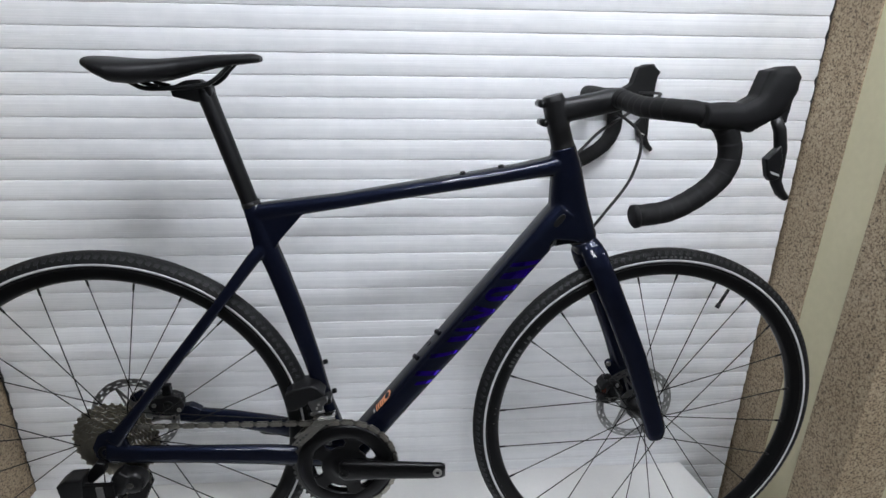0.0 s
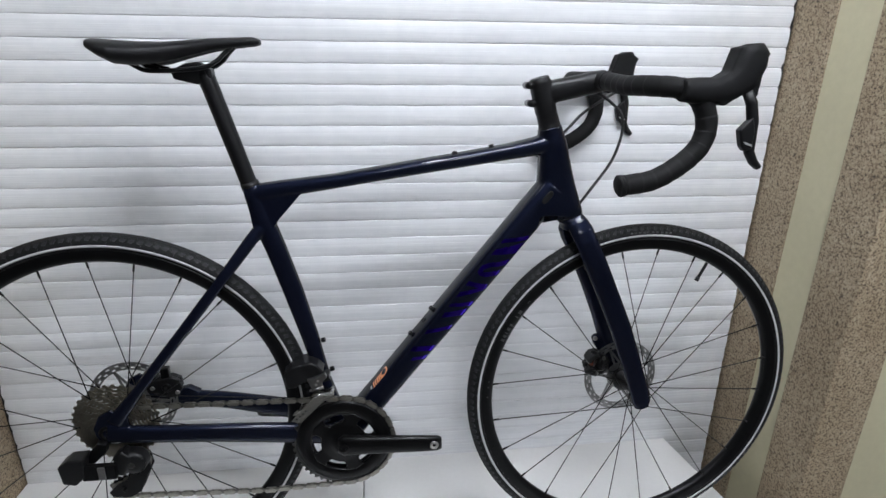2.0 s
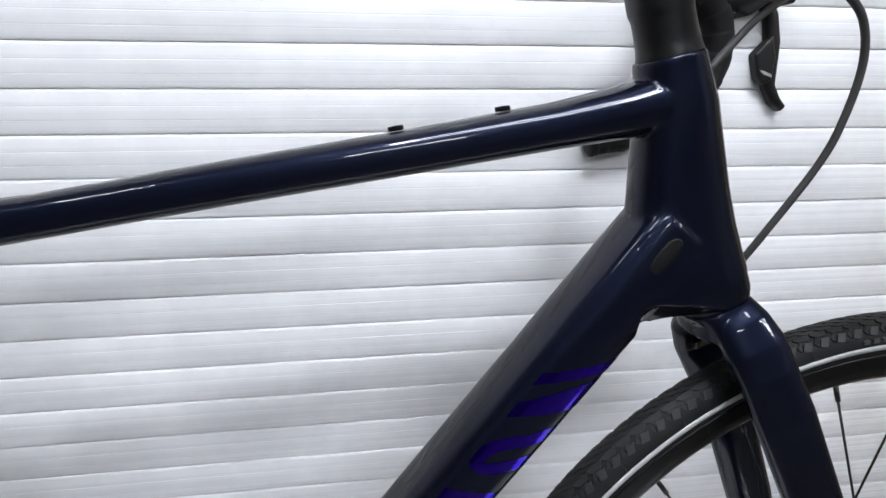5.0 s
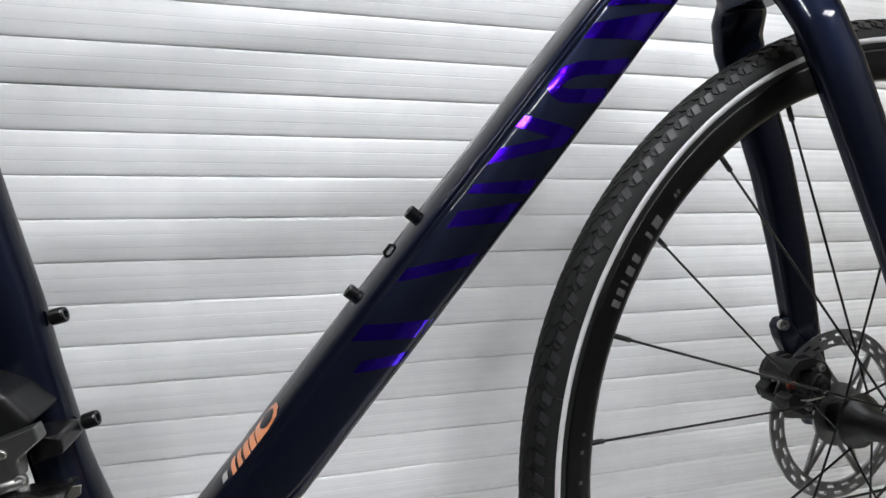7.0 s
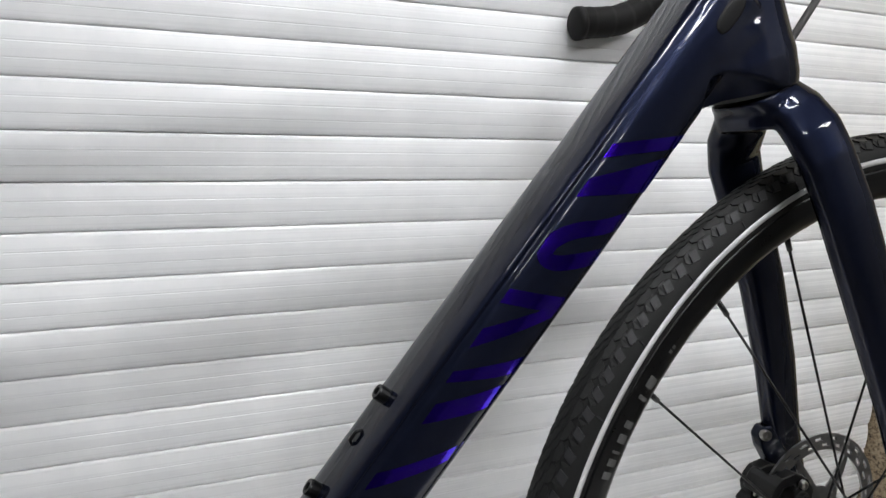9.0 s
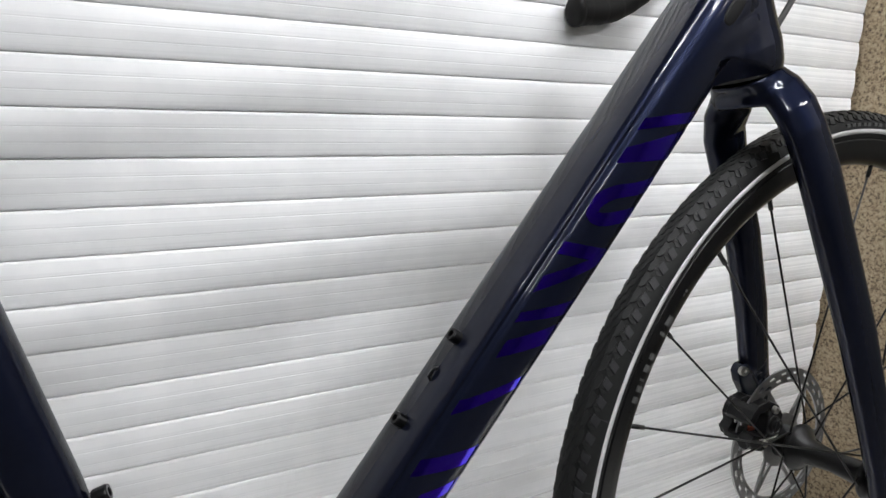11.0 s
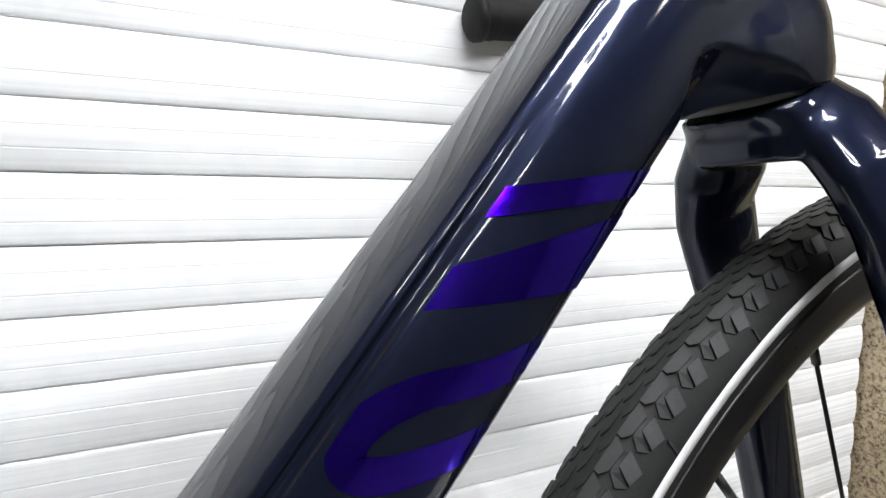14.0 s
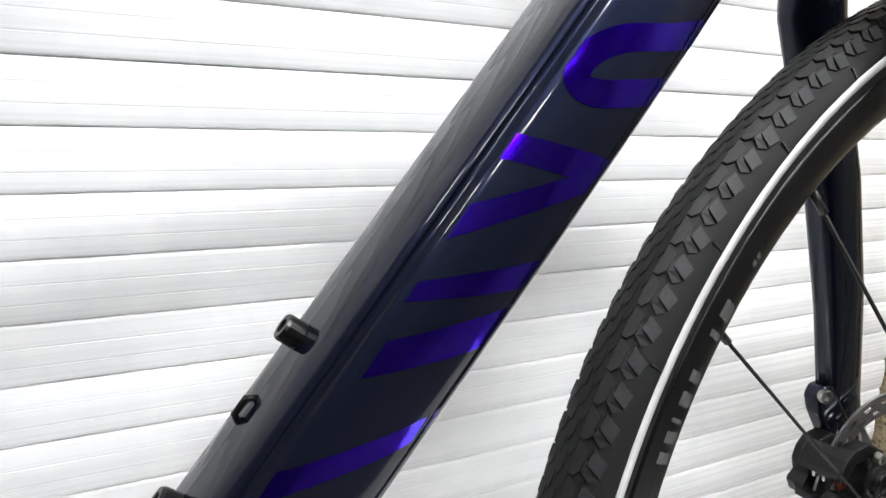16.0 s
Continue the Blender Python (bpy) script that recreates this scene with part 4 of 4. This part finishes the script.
# front derailleur
fd = empty("front_derailleur", Matrix.Translation((0, 0.010, 0)), bike)
tagged(fd, "electronic front derailleur with steel cage")
bm = bmesh.new()
slab_shape(bm, [(0.543, 0.442), (0.556, 0.452), (0.59, 0.459), (0.603, 0.452), (0.6135, 0.438), (0.602, 0.431), (0.58, 0.42), (0.56, 0.408), (0.547, 0.408), (0.542, 0.42)], -0.052, -0.006)
organic(part("battery", bm, BLACK_MATT, fd, "matt black motor and battery housing"), 0.0018, 7)
bm = bmesh.new()
slab_shape(bm, [(0.5838, 0.4285), (0.590, 0.4290), (0.604, 0.4340), (0.617, 0.4385), (0.6190, 0.4310), (0.6095, 0.4225), (0.6098, 0.4130), (0.6050, 0.4095), (0.5945, 0.4068), (0.5895, 0.4135), (0.5865, 0.4215)], -0.06, -0.05)
organic(part("link_plate", bm, LINK_GREY, fd, "grey forged link plate"), 0.0008, 4)
bm = bmesh.new()
sweep(bm, [Vector((0.5885, -0.0585, 0.4060)), Vector((0.6115, -0.0585, 0.4118))], 0.0031, 16)
part("hinge_pin", bm, LINK_GREY, fd)
for x, z in ((0.6030, 0.4262), (0.5995, 0.4185), (0.6102, 0.4128), (0.5893, 0.4070)):
    place_bolt("small_bolt", bolt_mesh("small_bolt", 0.0024, 0.0014), STEEL, (x, -0.0598, z), (0, -1, 0), fd)
# chain cage: outer plate with a rolled upper edge, bridge and inner plate
bm = bmesh.new()
face = [(0.5505, 0.350), (0.5762, 0.3792), (0.5928, 0.3955), (0.5955, 0.3985), (0.612, 0.4000), (0.6318, 0.4012), (0.6312, 0.3960), (0.6164, 0.3912), (0.6029, 0.3804), (0.590, 0.3665), (0.5675, 0.346)]
slab_shape(bm, face, -0.0695, -0.0677)
edge = [(0.5945, 0.3972), (0.5955, 0.3985), (0.612, 0.4000), (0.6318, 0.4012)]
rings = []
for lift, y in ((0.0, -0.0695), (0.0022, -0.0688), (0.0038, -0.0668), (0.0046, -0.0640), (0.0050, -0.0560), (0.0050, -0.0480), (0.0036, -0.0480), (0.0036, -0.0560), (0.0032, -0.0635), (0.0024, -0.0655), (0.0010, -0.0672), (-0.0008, -0.0677)):
    rings.append([bm.verts.new((x - 0.25 * lift, y, z + lift)) for x, z in edge])
for r0, r1 in zip(rings, rings[1:] + rings[:1]):
    for i in range(len(edge) - 1):
        bm.faces.new((r0[i], r0[i + 1], r1[i + 1], r1[i]))
slab_shape(bm, face, -0.0495, -0.048)
cage = part("cage", bm, CAGE_STEEL, fd, "polished steel chain cage", smooth=False)
for f in cage.data.polygons:
    f.use_smooth = len(f.vertices) == 4 and f.center.z > 0.3985
for k in range(4):
    c = Vector((0.5590 + k * 0.0056, 0, 0.3545 + k * 0.0052))
    part("printed_bar", slab_shape(bmesh.new(), [(c.x, c.z), (c.x + 0.0030, c.z + 0.0030), (c.x + 0.0058, c.z + 0.0008), (c.x + 0.0028, c.z - 0.0026)], -0.0699, -0.0694), SEAL, fd, smooth=False)
bm = bmesh.new()
slab_shape(bm, [(0.606, 0.428), (0.622, 0.4265), (0.6235, 0.4175), (0.609, 0.413)], -0.045, -0.018)
organic(part("clamp_bracket", bm, BLACK_SATIN, fd), 0.0014, 3)

# saddle and seat post
post = empty("seatpost", None, bike)
tagged(post, "satin black carbon seatpost")
bm = bmesh.new()
loft(bm, [((0.516, 0, 0.75), 0.0138, 0.0138), ((0.507, 0, 0.782), 0.0138, 0.0138), ((0.4625, 0, 0.938), 0.0138, 0.0138), ((0.4575, 0, 0.954), 0.0142, 0.0145), ((0.453, 0, 0.967), 0.011, 0.0135)])
part("tube", bm, CARBON, post)
bm = bmesh.new()
slab_shape(bm, [(0.4068, 0.966), (0.41, 0.953), (0.446, 0.9445), (0.4695, 0.955), (0.468, 0.968), (0.45, 0.979), (0.43, 0.977)], -0.0125, 0.0125)
organic(part("saddle_clamp", bm, BLACK_MATT, post, "black saddle clamp"), 0.0018, 5)
part("collar", sweep(bmesh.new(), [Vector((0.5095, 0, 0.7755)), Vector((0.5065, 0, 0.7865))], 0.0156, 26), BLACK_MATT, post)
saddle = empty("saddle", None, bike)
tagged(saddle, "black road saddle")
bm = bmesh.new()
prof = ((0.2875, 1.0035, 0.006, 0.045), (0.294, 1.0015, 0.0098, 0.062), (0.31, 0.996, 0.0148, 0.069), (0.33, 0.9905, 0.019, 0.071), (0.36, 0.9885, 0.0195, 0.064), (0.395, 0.9905, 0.0175, 0.048), (0.43, 0.996, 0.0145, 0.034), (0.47, 1.003, 0.0110, 0.026), (0.51, 1.0070, 0.0088, 0.022), (0.535, 1.009, 0.0078, 0.0185), (0.5455, 1.0085, 0.005, 0.012))
rings, seg = [], 32
for x, z, h, w in prof:
    x = x if x > 0.43 else 0.43 - (0.43 - x) * 0.885
    ring = []
    for k in range(seg):
        q = 2 * math.pi * k / seg
        cy, cz = math.cos(q), math.sin(q)
        yy = math.copysign(abs(cy) ** 0.75, cy) * w
        zz = math.copysign(abs(cz) ** 0.8, cz)
        drop = 0.0 if zz > 0 else 0.0
        flat = h * (1.0 if zz > 0 else 1.0)
        under = 0.55 if zz < 0 and abs(cy) < 0.55 else 1.0
        ring.append(bm.verts.new((x, yy, z + flat * zz * under)))
    rings.append(ring)
bridge(bm, rings)
organic(part("cover", bm, SADDLE, saddle, "matt black padded saddle cover"), 0.0024, 5)
for s in (-1, 1):
    pts = spline([(0.345, s * 0.028, 0.985), (0.362, s * 0.024, 0.9715), (0.385, s * 0.022, 0.965), (0.455, s * 0.0215, 0.9695), (0.4785, s * 0.018, 0.979), (0.491, s * 0.0125, 0.991), (0.503, s * 0.009, 1.0015)])
    part("rail", sweep(bmesh.new(), pts, 0.0035, 10), BLACK_SATIN, saddle, "black saddle rail")
    pts = spline([(0.362, s * 0.024, 0.985), (0.375, s * 0.0225, 0.9735), (0.396, s * 0.022, 0.9685)])
    part("rail_brace", sweep(bmesh.new(), pts, 0.003, 8), BLACK_SATIN, saddle)

# stem, bars, shifters
stem = empty("stem", None, bike)
tagged(stem, "matt black stem and spacers")
bm = bmesh.new()
loft(bm, [((1.0273, 0, 0.872), 0.0205, 0.021), ((1.0245, 0, 0.882), 0.0188, 0.0188), ((1.019, 0, 0.9), 0.0183, 0.0183), ((1.0175, 0, 0.905), 0.018, 0.018)])
loft(bm, [((1.0185, 0, 0.9), 0.0185, 0.0185, 2.4), ((1.0045, 0, 0.95), 0.0185, 0.0185, 2.4), ((1.0022, 0, 0.958), 0.016, 0.016, 2.4)])
loft(bm, [((0.998, 0, 0.929), 0.0175, 0.014, 2.8), ((1.03, 0, 0.935), 0.0195, 0.0175, 2.8), ((1.08, 0, 0.945), 0.019, 0.0175, 2.6), ((1.099, 0, 0.9495), 0.0195, 0.021, 2.6), ((1.121, 0, 0.9535), 0.0178, 0.021, 2.6)])
organic(part("body", bm, BLACK_MATT, stem, "matt black alloy stem"), 0.0018, 5)
for x, z in ((0.9845, 0.9445), (0.9895, 0.915)):
    bm = bmesh.new()
    rod(bm, (x, -0.017, z), (x, 0.017, z), 0.0062, 14)
    part("clamp_bolt", bm, BLACK_SATIN, stem)

BAR_TURN = Matrix.Translation(STEER_P + Vector((0.0, -0.001, 0))) @ Matrix.Rotation(radians(0.4), 4, STEER_AXIS) @ Matrix.Translation(-STEER_P)
handlebar = empty("handlebar", BAR_TURN, bike)
tagged(handlebar, "drop handlebar wrapped in black tape")
TOPX, TOPZ = 1.109, 0.9535
for s in (-1, 1):
    pts = spline([(TOPX, s * 0.02, TOPZ), (TOPX, s * 0.07, TOPZ), (TOPX + 0.002, s * 0.13, TOPZ + 0.001), (TOPX + 0.012, s * 0.17, TOPZ + 0.001), (TOPX + 0.036, s * 0.193, TOPZ - 0.001), (1.172, s * 0.1985, 0.9435), (1.1895, s * 0.2015, 0.917), (1.1905, s * 0.2035, 0.882), (1.171, s * 0.2055, 0.8485), (1.121, s * 0.2075, 0.8175), (1.068, s * 0.2085, 0.8085)], 14)
    if s < 0:
        for p in pts:
            p.z -= 0.008 * min(1.0, max(0.0, (-p.y - 0.02) / 0.09)) * min(1.0, max(0.0, (p.z - 0.85) / 0.06))
    fine = []
    for a, b in zip(pts, pts[1:]):
        fine += [a, a.lerp(b, 0.5)]
    fine.append(pts[-1])
    grip = [0.0]
    for a, b in zip(fine, fine[1:]):
        grip.append(grip[-1] + (b - a).length)
    m = len(fine)
    bm = sweep(bmesh.new(), fine, lambda f: 0.0158 if grip[round(f * (m - 1))] < 0.02 else 0.0146 + 0.0007 * (1 - (grip[round(f * (m - 1))] % 0.021) / 0.021), 24)
    part("bar_tape", bm, TAPE, handlebar, "black wound handlebar tape")
    e = fine[-1]
    d = (fine[-1] - fine[-3]).normalized()
    part("end_plug", sweep(bmesh.new(), [e - d * 0.004, e + d * 0.0015, e + d * 0.004], lambda f: 0.0161 if f < 0.6 else 0.0128, 24), RUBBER, handlebar, "black rubber bar plug")


def build_shifter(s):
    sh = empty("shifter", BAR_TURN @ Matrix.Translation((-0.004, 0, -0.006) if s < 0 else (0.003, 0, 0)), bike)
    tagged(sh, "black brake and shift lever with rubber hood")
    yc = s * 0.203
    bm = bmesh.new()
    loft(bm, [((1.150, yc, 0.9475), 0.0155, 0.0165, 2.4), ((1.175, yc, 0.9465), 0.0185, 0.0168, 2.4), ((1.2, yc + s * 0.001, 0.9465), 0.0185, 0.0168, 2.5), ((1.222, yc + s * 0.002, 0.9535), 0.0205, 0.0165, 2.5), ((1.238, yc + s * 0.003, 0.967), 0.0235, 0.0165, 2.5), ((1.2455, yc + s * 0.004, 0.985), 0.0235, 0.0165, 2.5), ((1.2475, yc + s * 0.004, 1.0), 0.0205, 0.0155, 2.4), ((1.247, yc + s * 0.004, 1.0095), 0.012, 0.011, 2.2)])
    slab_shape(bm, [(1.195, 0.962), (1.214, 0.9725), (1.2235, 1.004), (1.2475, 1.0095), (1.268, 0.996), (1.2625, 0.984), (1.259, 0.938), (1.237, 0.9425), (1.211, 0.926), (1.2, 0.93)], yc - 0.0135, yc + 0.0135)
    organic(part("hood", bm, RUBBER, sh, "textured black rubber hood"), 0.002, 5)
    pts = [Vector((1.176, yc - 0.0175, 0.962)), Vector((1.205, yc - 0.016, 0.921))]
    bm = bmesh.new()
    lever = [((1.243, 0.945), 0.007), ((1.252, 0.93), 0.008), ((1.258, 0.905), 0.0085), ((1.2585, 0.88), 0.0085), ((1.26, 0.862), 0.0072), ((1.2685, 0.848), 0.0062), ((1.278, 0.8395), 0.0045)]
    loft(bm, [((x, s * 0.215, z), h, 0.0062, 2.4) for (x, z), h in lever], 16)
    part("brake_lever", bm, BLACK_MATT, sh, "matt black brake lever")
    bm = bmesh.new()
    slab_shape(bm, [(1.254, 0.912), (1.236, 0.893), (1.2425, 0.87), (1.2485, 0.8635), (1.2585, 0.866), (1.2605, 0.89)], s * 0.215 - 0.0075, s * 0.215 + 0.0045)
    paddle = organic(part("shift_paddle", bm, BLACK_MATT, sh, "shift paddle"), 0.0014, 3)
    part("printed_bar", slab_shape(bmesh.new(), [(1.2435, 0.8775), (1.2475, 0.8735), (1.2575, 0.8705), (1.2565, 0.8735), (1.2475, 0.8768)], s * 0.215 - 0.0085, s * 0.215 - 0.0075), GREY_DECAL, paddle, smooth=False)
    return sh


build_shifter(-1)
build_shifter(1)
# brake hoses
hose = spline([(1.107, -0.005, 0.934), (1.137, 0, 0.915), (1.155, 0, 0.898), (1.1615, 0, 0.872), (1.1555, 0, 0.838), (1.1425, 0, 0.8067), (1.1085, 0, 0.758), (1.085, 0.004, 0.722)], 10)
part("brake_hose", sweep(bmesh.new(), hose, 0.0026, 10), SEAL, bike, "black front brake hose")
hose = spline([(1.042, 0.002, 0.852), (1.061, 0.004, 0.871), (1.0883, 0.01, 0.8965), (1.1205, 0.02, 0.9154), (1.1508, 0.03, 0.9304), (1.208, 0.06, 0.953), (1.236, 0.12, 0.957), (1.23, 0.195, 0.955)], 10)
part("brake_hose", sweep(bmesh.new(), hose, 0.0026, 10), SEAL, bike, "black rear brake hose")


# brake calipers
def build_caliper(name, at, turn, size=0.86):
    """Two-piece caliper; its axes: x ahead, z up from its middle, y across the rotor."""
    cal = empty(name, (STEER if name == "front_caliper" else Matrix()) @ Matrix.Translation(at) @ Matrix.Rotation(turn, 4, "Y") @ Matrix.Diagonal((size, 1, size * 1.2, 1)), bike)
    tagged(cal, "black hydraulic disc brake caliper")
    near = [(-0.018, 0.028), (0.004, 0.031), (0.024, 0.024), (0.036, 0.009), (0.032, -0.01), (0.014, -0.026), (-0.012, -0.03), (-0.033, -0.024), (-0.04, -0.012), (-0.030, -0.004), (-0.034, 0.008), (-0.028, 0.02)]
    bm = bmesh.new()
    slab_shape(bm, [(x * 0.9, z * 0.9) for x, z in near], 0.007, 0.018)
    # near half: lower lobe, piston lobe and a thin arch over the open pad window
    slab_shape(bm, [(-0.040, -0.011), (-0.030, -0.006), (-0.012, -0.011), (0.004, -0.012), (0.016, -0.024), (-0.010, -0.031), (-0.033, -0.024)], -0.019, -0.006)
    slab_shape(bm, [(0.0, 0.014), (0.022, 0.025), (0.034, 0.010), (0.031, -0.012), (0.012, -0.022), (-0.002, -0.012)], -0.018, -0.006)
    slab_shape(bm, [(-0.030, 0.004), (-0.034, 0.010), (-0.026, 0.022), (-0.016, 0.029), (0.006, 0.031), (0.022, 0.025), (0.004, 0.018), (-0.012, 0.017), (-0.023, 0.005)], -0.015, -0.006)
    slab_shape(bm, [(-0.032, 0.004), (-0.034, 0.010), (-0.026, 0.022), (-0.018, 0.027), (-0.014, 0.02), (-0.024, 0.006)], -0.008, 0.012)
    slab_shape(bm, [(-0.034, -0.022), (-0.036, -0.014), (-0.02, -0.016), (0.004, -0.024), (-0.012, -0.029)], -0.008, 0.012)
    sweep(bm, [Vector((0.0135, -0.016, 0.0)), Vector((0.0135, -0.0222, 0.0))], 0.0115, 24)
    sweep(bm, [Vector((-0.03, -0.012, -0.018)), Vector((-0.041, -0.012, -0.019))], 0.006, 16)
    organic(part("body", bm, BLACK_MATT, cal, "black caliper body"), 0.00105, 2)
    part("piston_cap", revolve(bmesh.new(), [(0.0001, -0.0222), (0.0062, -0.0222), (0.0068, -0.0236), (0.0092, -0.0236), (0.0098, -0.0222), (0.0098, -0.021), (0.0001, -0.021)], (0.0135, 0, 0.0), 28), BLACK_SATIN, cal)
    B = bolt_mesh("caliper_bolt", 0.0050, 0.0042)
    for x, z in ((0.0125, 0.0205), (-0.006, -0.0205)):
        place_bolt("caliper_bolt", B, STEEL, (x, -0.0172, z), (0, -1, 0), cal)
    bm = bmesh.new()
    for k in range(3):
        rod(bm, (-0.0265 + 0.0044 * k, -0.0105, 0.0085 - 0.0008 * k), (-0.0245 + 0.0044 * k, -0.0105, -0.0045), 0.0017, 8)
    part("pad_spring", bm, COPPER, cal, "copper coloured pad spring")
    bm = bmesh.new()
    sweep(bm, [Vector(p) for p in ((-0.018, -0.0185, -0.0135), (-0.01, -0.0225, -0.0125), (0.006, -0.0242, -0.0105), (0.012, -0.0235, -0.0095))], 0.001, 8)
    part("retaining_pin", bm, STEEL, cal, "bare steel pad pin")
    bm = bmesh.new()
    box(bm, (-0.029, -0.004, -0.001), (-0.014, -0.0022, 0.017))
    box(bm, (-0.029, 0.0022, -0.001), (-0.014, 0.004, 0.017))
    part("brake_pad", bm, STEEL, cal, smooth=False)
    return cal


build_caliper("front_caliper", (1.1695, 0.034, 0.3860), radians(0), 0.67)
bm = bmesh.new()
slab_shape(bm, [(1.1635, 0.432), (1.168, 0.4395), (1.178, 0.44), (1.202, 0.41), (1.205, 0.385), (1.195, 0.378), (1.180, 0.402), (1.168, 0.42)], 0.047, 0.058)
organic(part("caliper_mount", bm, PAINT, fork), 0.0014, 8)
place_bolt("mount_bolt", bolt_mesh("mount_bolt", 0.0048, 0.0045), STEEL, (1.1690, 0.0475, 0.4335), (-0.3, -1, 0.1), fork)
# rear caliper: a blocky body along the chain stay with an upright hose port
rear_caliper = empty("rear_caliper", None, bike)
tagged(rear_caliper, "black hydraulic disc brake caliper")
bm = bmesh.new()
slab_shape(bm, [(0.266, 0.384), (0.284, 0.397), (0.314, 0.402), (0.328, 0.396), (0.333, 0.376), (0.323, 0.360), (0.300, 0.356), (0.284, 0.366), (0.268, 0.371)], 0.035, 0.0435)
slab_shape(bm, [(0.270, 0.384), (0.286, 0.397), (0.312, 0.402), (0.328, 0.394), (0.330, 0.376), (0.320, 0.360), (0.300, 0.358)], 0.0475, 0.057)
slab_shape(bm, [(0.284, 0.398), (0.314, 0.402), (0.320, 0.388), (0.288, 0.386)], 0.040, 0.052)
organic(part("body", bm, BLACK_MATT, rear_caliper, "black caliper body"), 0.0012, 4)
bm = bmesh.new()
box(bm, (0.2955, 0.037, 0.398), (0.3115, 0.050, 0.4215), 0.0022)
part("hose_port", bm, BLACK_SATIN, rear_caliper, smooth=False)
part("piston_cap", revolve(bmesh.new(), [(0.0001, 0.0335), (0.0085, 0.0335), (0.0095, 0.0345), (0.0095, 0.037), (0.0001, 0.037)], (0.305, 0, 0.380), 24), BLACK_SATIN, rear_caliper)
for x, z in ((0.2785, 0.381), (0.3235, 0.370)):
    place_bolt("caliper_bolt", bolt_mesh("caliper_bolt", 0.0042, 0.003), STEEL, (x, 0.0355, z), (0, -1, 0), rear_caliper)
bm = bmesh.new()
slab_shape(bm, [(0.30, 0.365), (0.34, 0.372), (0.36, 0.36), (0.35, 0.345), (0.3, 0.34)], 0.045, 0.062)
organic(part("caliper_mount", bm, PAINT, frame_part), 0.0018, 4)

# ---- small marks of use ----
fibre = tagged(part("fibre", sweep(bmesh.new(), spline([(0.085, -0.17, SLAB_Z + 0.0006), (0.097, -0.163, SLAB_Z + 0.0008), (0.108, -0.168, SLAB_Z + 0.0006), (0.11, -0.182, SLAB_Z + 0.0006), (0.103, -0.188, SLAB_Z + 0.0006)], 5), 0.0005, 5), SEAL), "short dark curled fibre lying on the bench", "fibre")
latch = tagged(empty("shutter_latch", pose(X_LEFT, -0.02, 0.33)), "small black latch beside the shutter edge", "latch")
part("plate", box(bmesh.new(), (-0.001, -0.012, -0.012), (0.006, 0.012, 0.012), 0.0015), SEAL, latch, smooth=False)
part("tongue", box(bmesh.new(), (0.002, -0.016, -0.004), (0.03, -0.009, 0.004), 0.0015), SEAL, latch, smooth=False)

# ---- the roller shutter, slat by slat ----
SHUTTER_POSE = Matrix.Translation((0.7, -0.0026, 0.6)) @ Euler((-0.0093, 0.0026, -0.0046)).to_matrix().to_4x4() @ Matrix.Translation((-0.7, 0, -0.6))
shutter = tagged(empty("roller_shutter", SHUTTER_POSE), "closed white aluminium roller shutter", "roller shutter")


def slat_mesh():
    """One slat: a shallow bowed face with two drawn lines and a dark hinge gap below."""
    def bow(z):
        return 0.0003 - 0.0020 * (1 - ((z - 0.0202) / 0.0197) ** 2)
    prof = [(0.010, 0.0), (0.0045, 0.0), (0.0035, 0.0001), (0.0012, 0.0002), (0.0006, 0.0006)]
    lines = [(z + u, d) for z in (0.0131, 0.0258) for u, d in ((-0.0009, 0), (-0.0004, 0), (-0.0002, 0.00016), (0.0002, 0.00016), (0.0004, 0), (0.0009, 0))]
    prof += [(bow(z) + d, z) for z, d in sorted([(0.0015, 0), (0.004, 0), (0.008, 0), (0.017, 0), (0.0205, 0), (0.023, 0), (0.030, 0), (0.034, 0), (0.037, 0), (0.0388, 0)] + lines)]
    prof += [(0.0006, 0.0399), (0.0012, 0.0405), (0.003, 0.0408), (0.010, 0.0408)]
    bm = bmesh.new()
    xs = [X_LEFT + 0.006 + (X_RIGHT - X_LEFT - 0.012) * k / 40 for k in range(41)]
    rings = [[bm.verts.new((x, y, z)) for y, z in prof] for x in xs]
    for a, b in zip(rings, rings[1:]):
        for i in range(len(prof) - 1):
            bm.faces.new((a[i], b[i], b[i + 1], a[i + 1]))
    back = [[bm.verts.new((x, 0.012, z)) for z in (0.0, 0.0395)] for x in (xs[0], xs[-1])]
    bm.faces.new((back[0][0], back[0][1], back[1][1], back[1][0]))
    bmesh.ops.recalc_face_normals(bm, faces=bm.faces)
    me = bpy.data.meshes.new("slat")
    bm.to_mesh(me)
    bm.free()
    me.materials.append(SHUTTER)
    for f in me.polygons:
        f.use_smooth = abs(f.normal.y) > 0.8
    return me


SLAT = slat_mesh()
k0 = int((FLOOR_Z - LINE0) / PITCH) - 1
jit = random.Random(7)
for k in range(k0 + 1, int((2.0 - LINE0) / PITCH) + 1):
    ob = new("slat", SLAT)
    ob.parent = shutter
    ob.matrix_basis = Matrix.Translation((0, jit.uniform(-0.0004, 0.0004), LINE0 + k * PITCH)) @ Matrix.Rotation(radians(jit.uniform(-0.25, 0.25)), 4, "X")
# Grey sheet added behind the slats so their shaded gaps come out lighter.
part("backing", box(bmesh.new(), (X_LEFT, 0.016, FLOOR_Z), (X_RIGHT, 0.03, 2.0)), GAP_GREY, shutter, smooth=False)
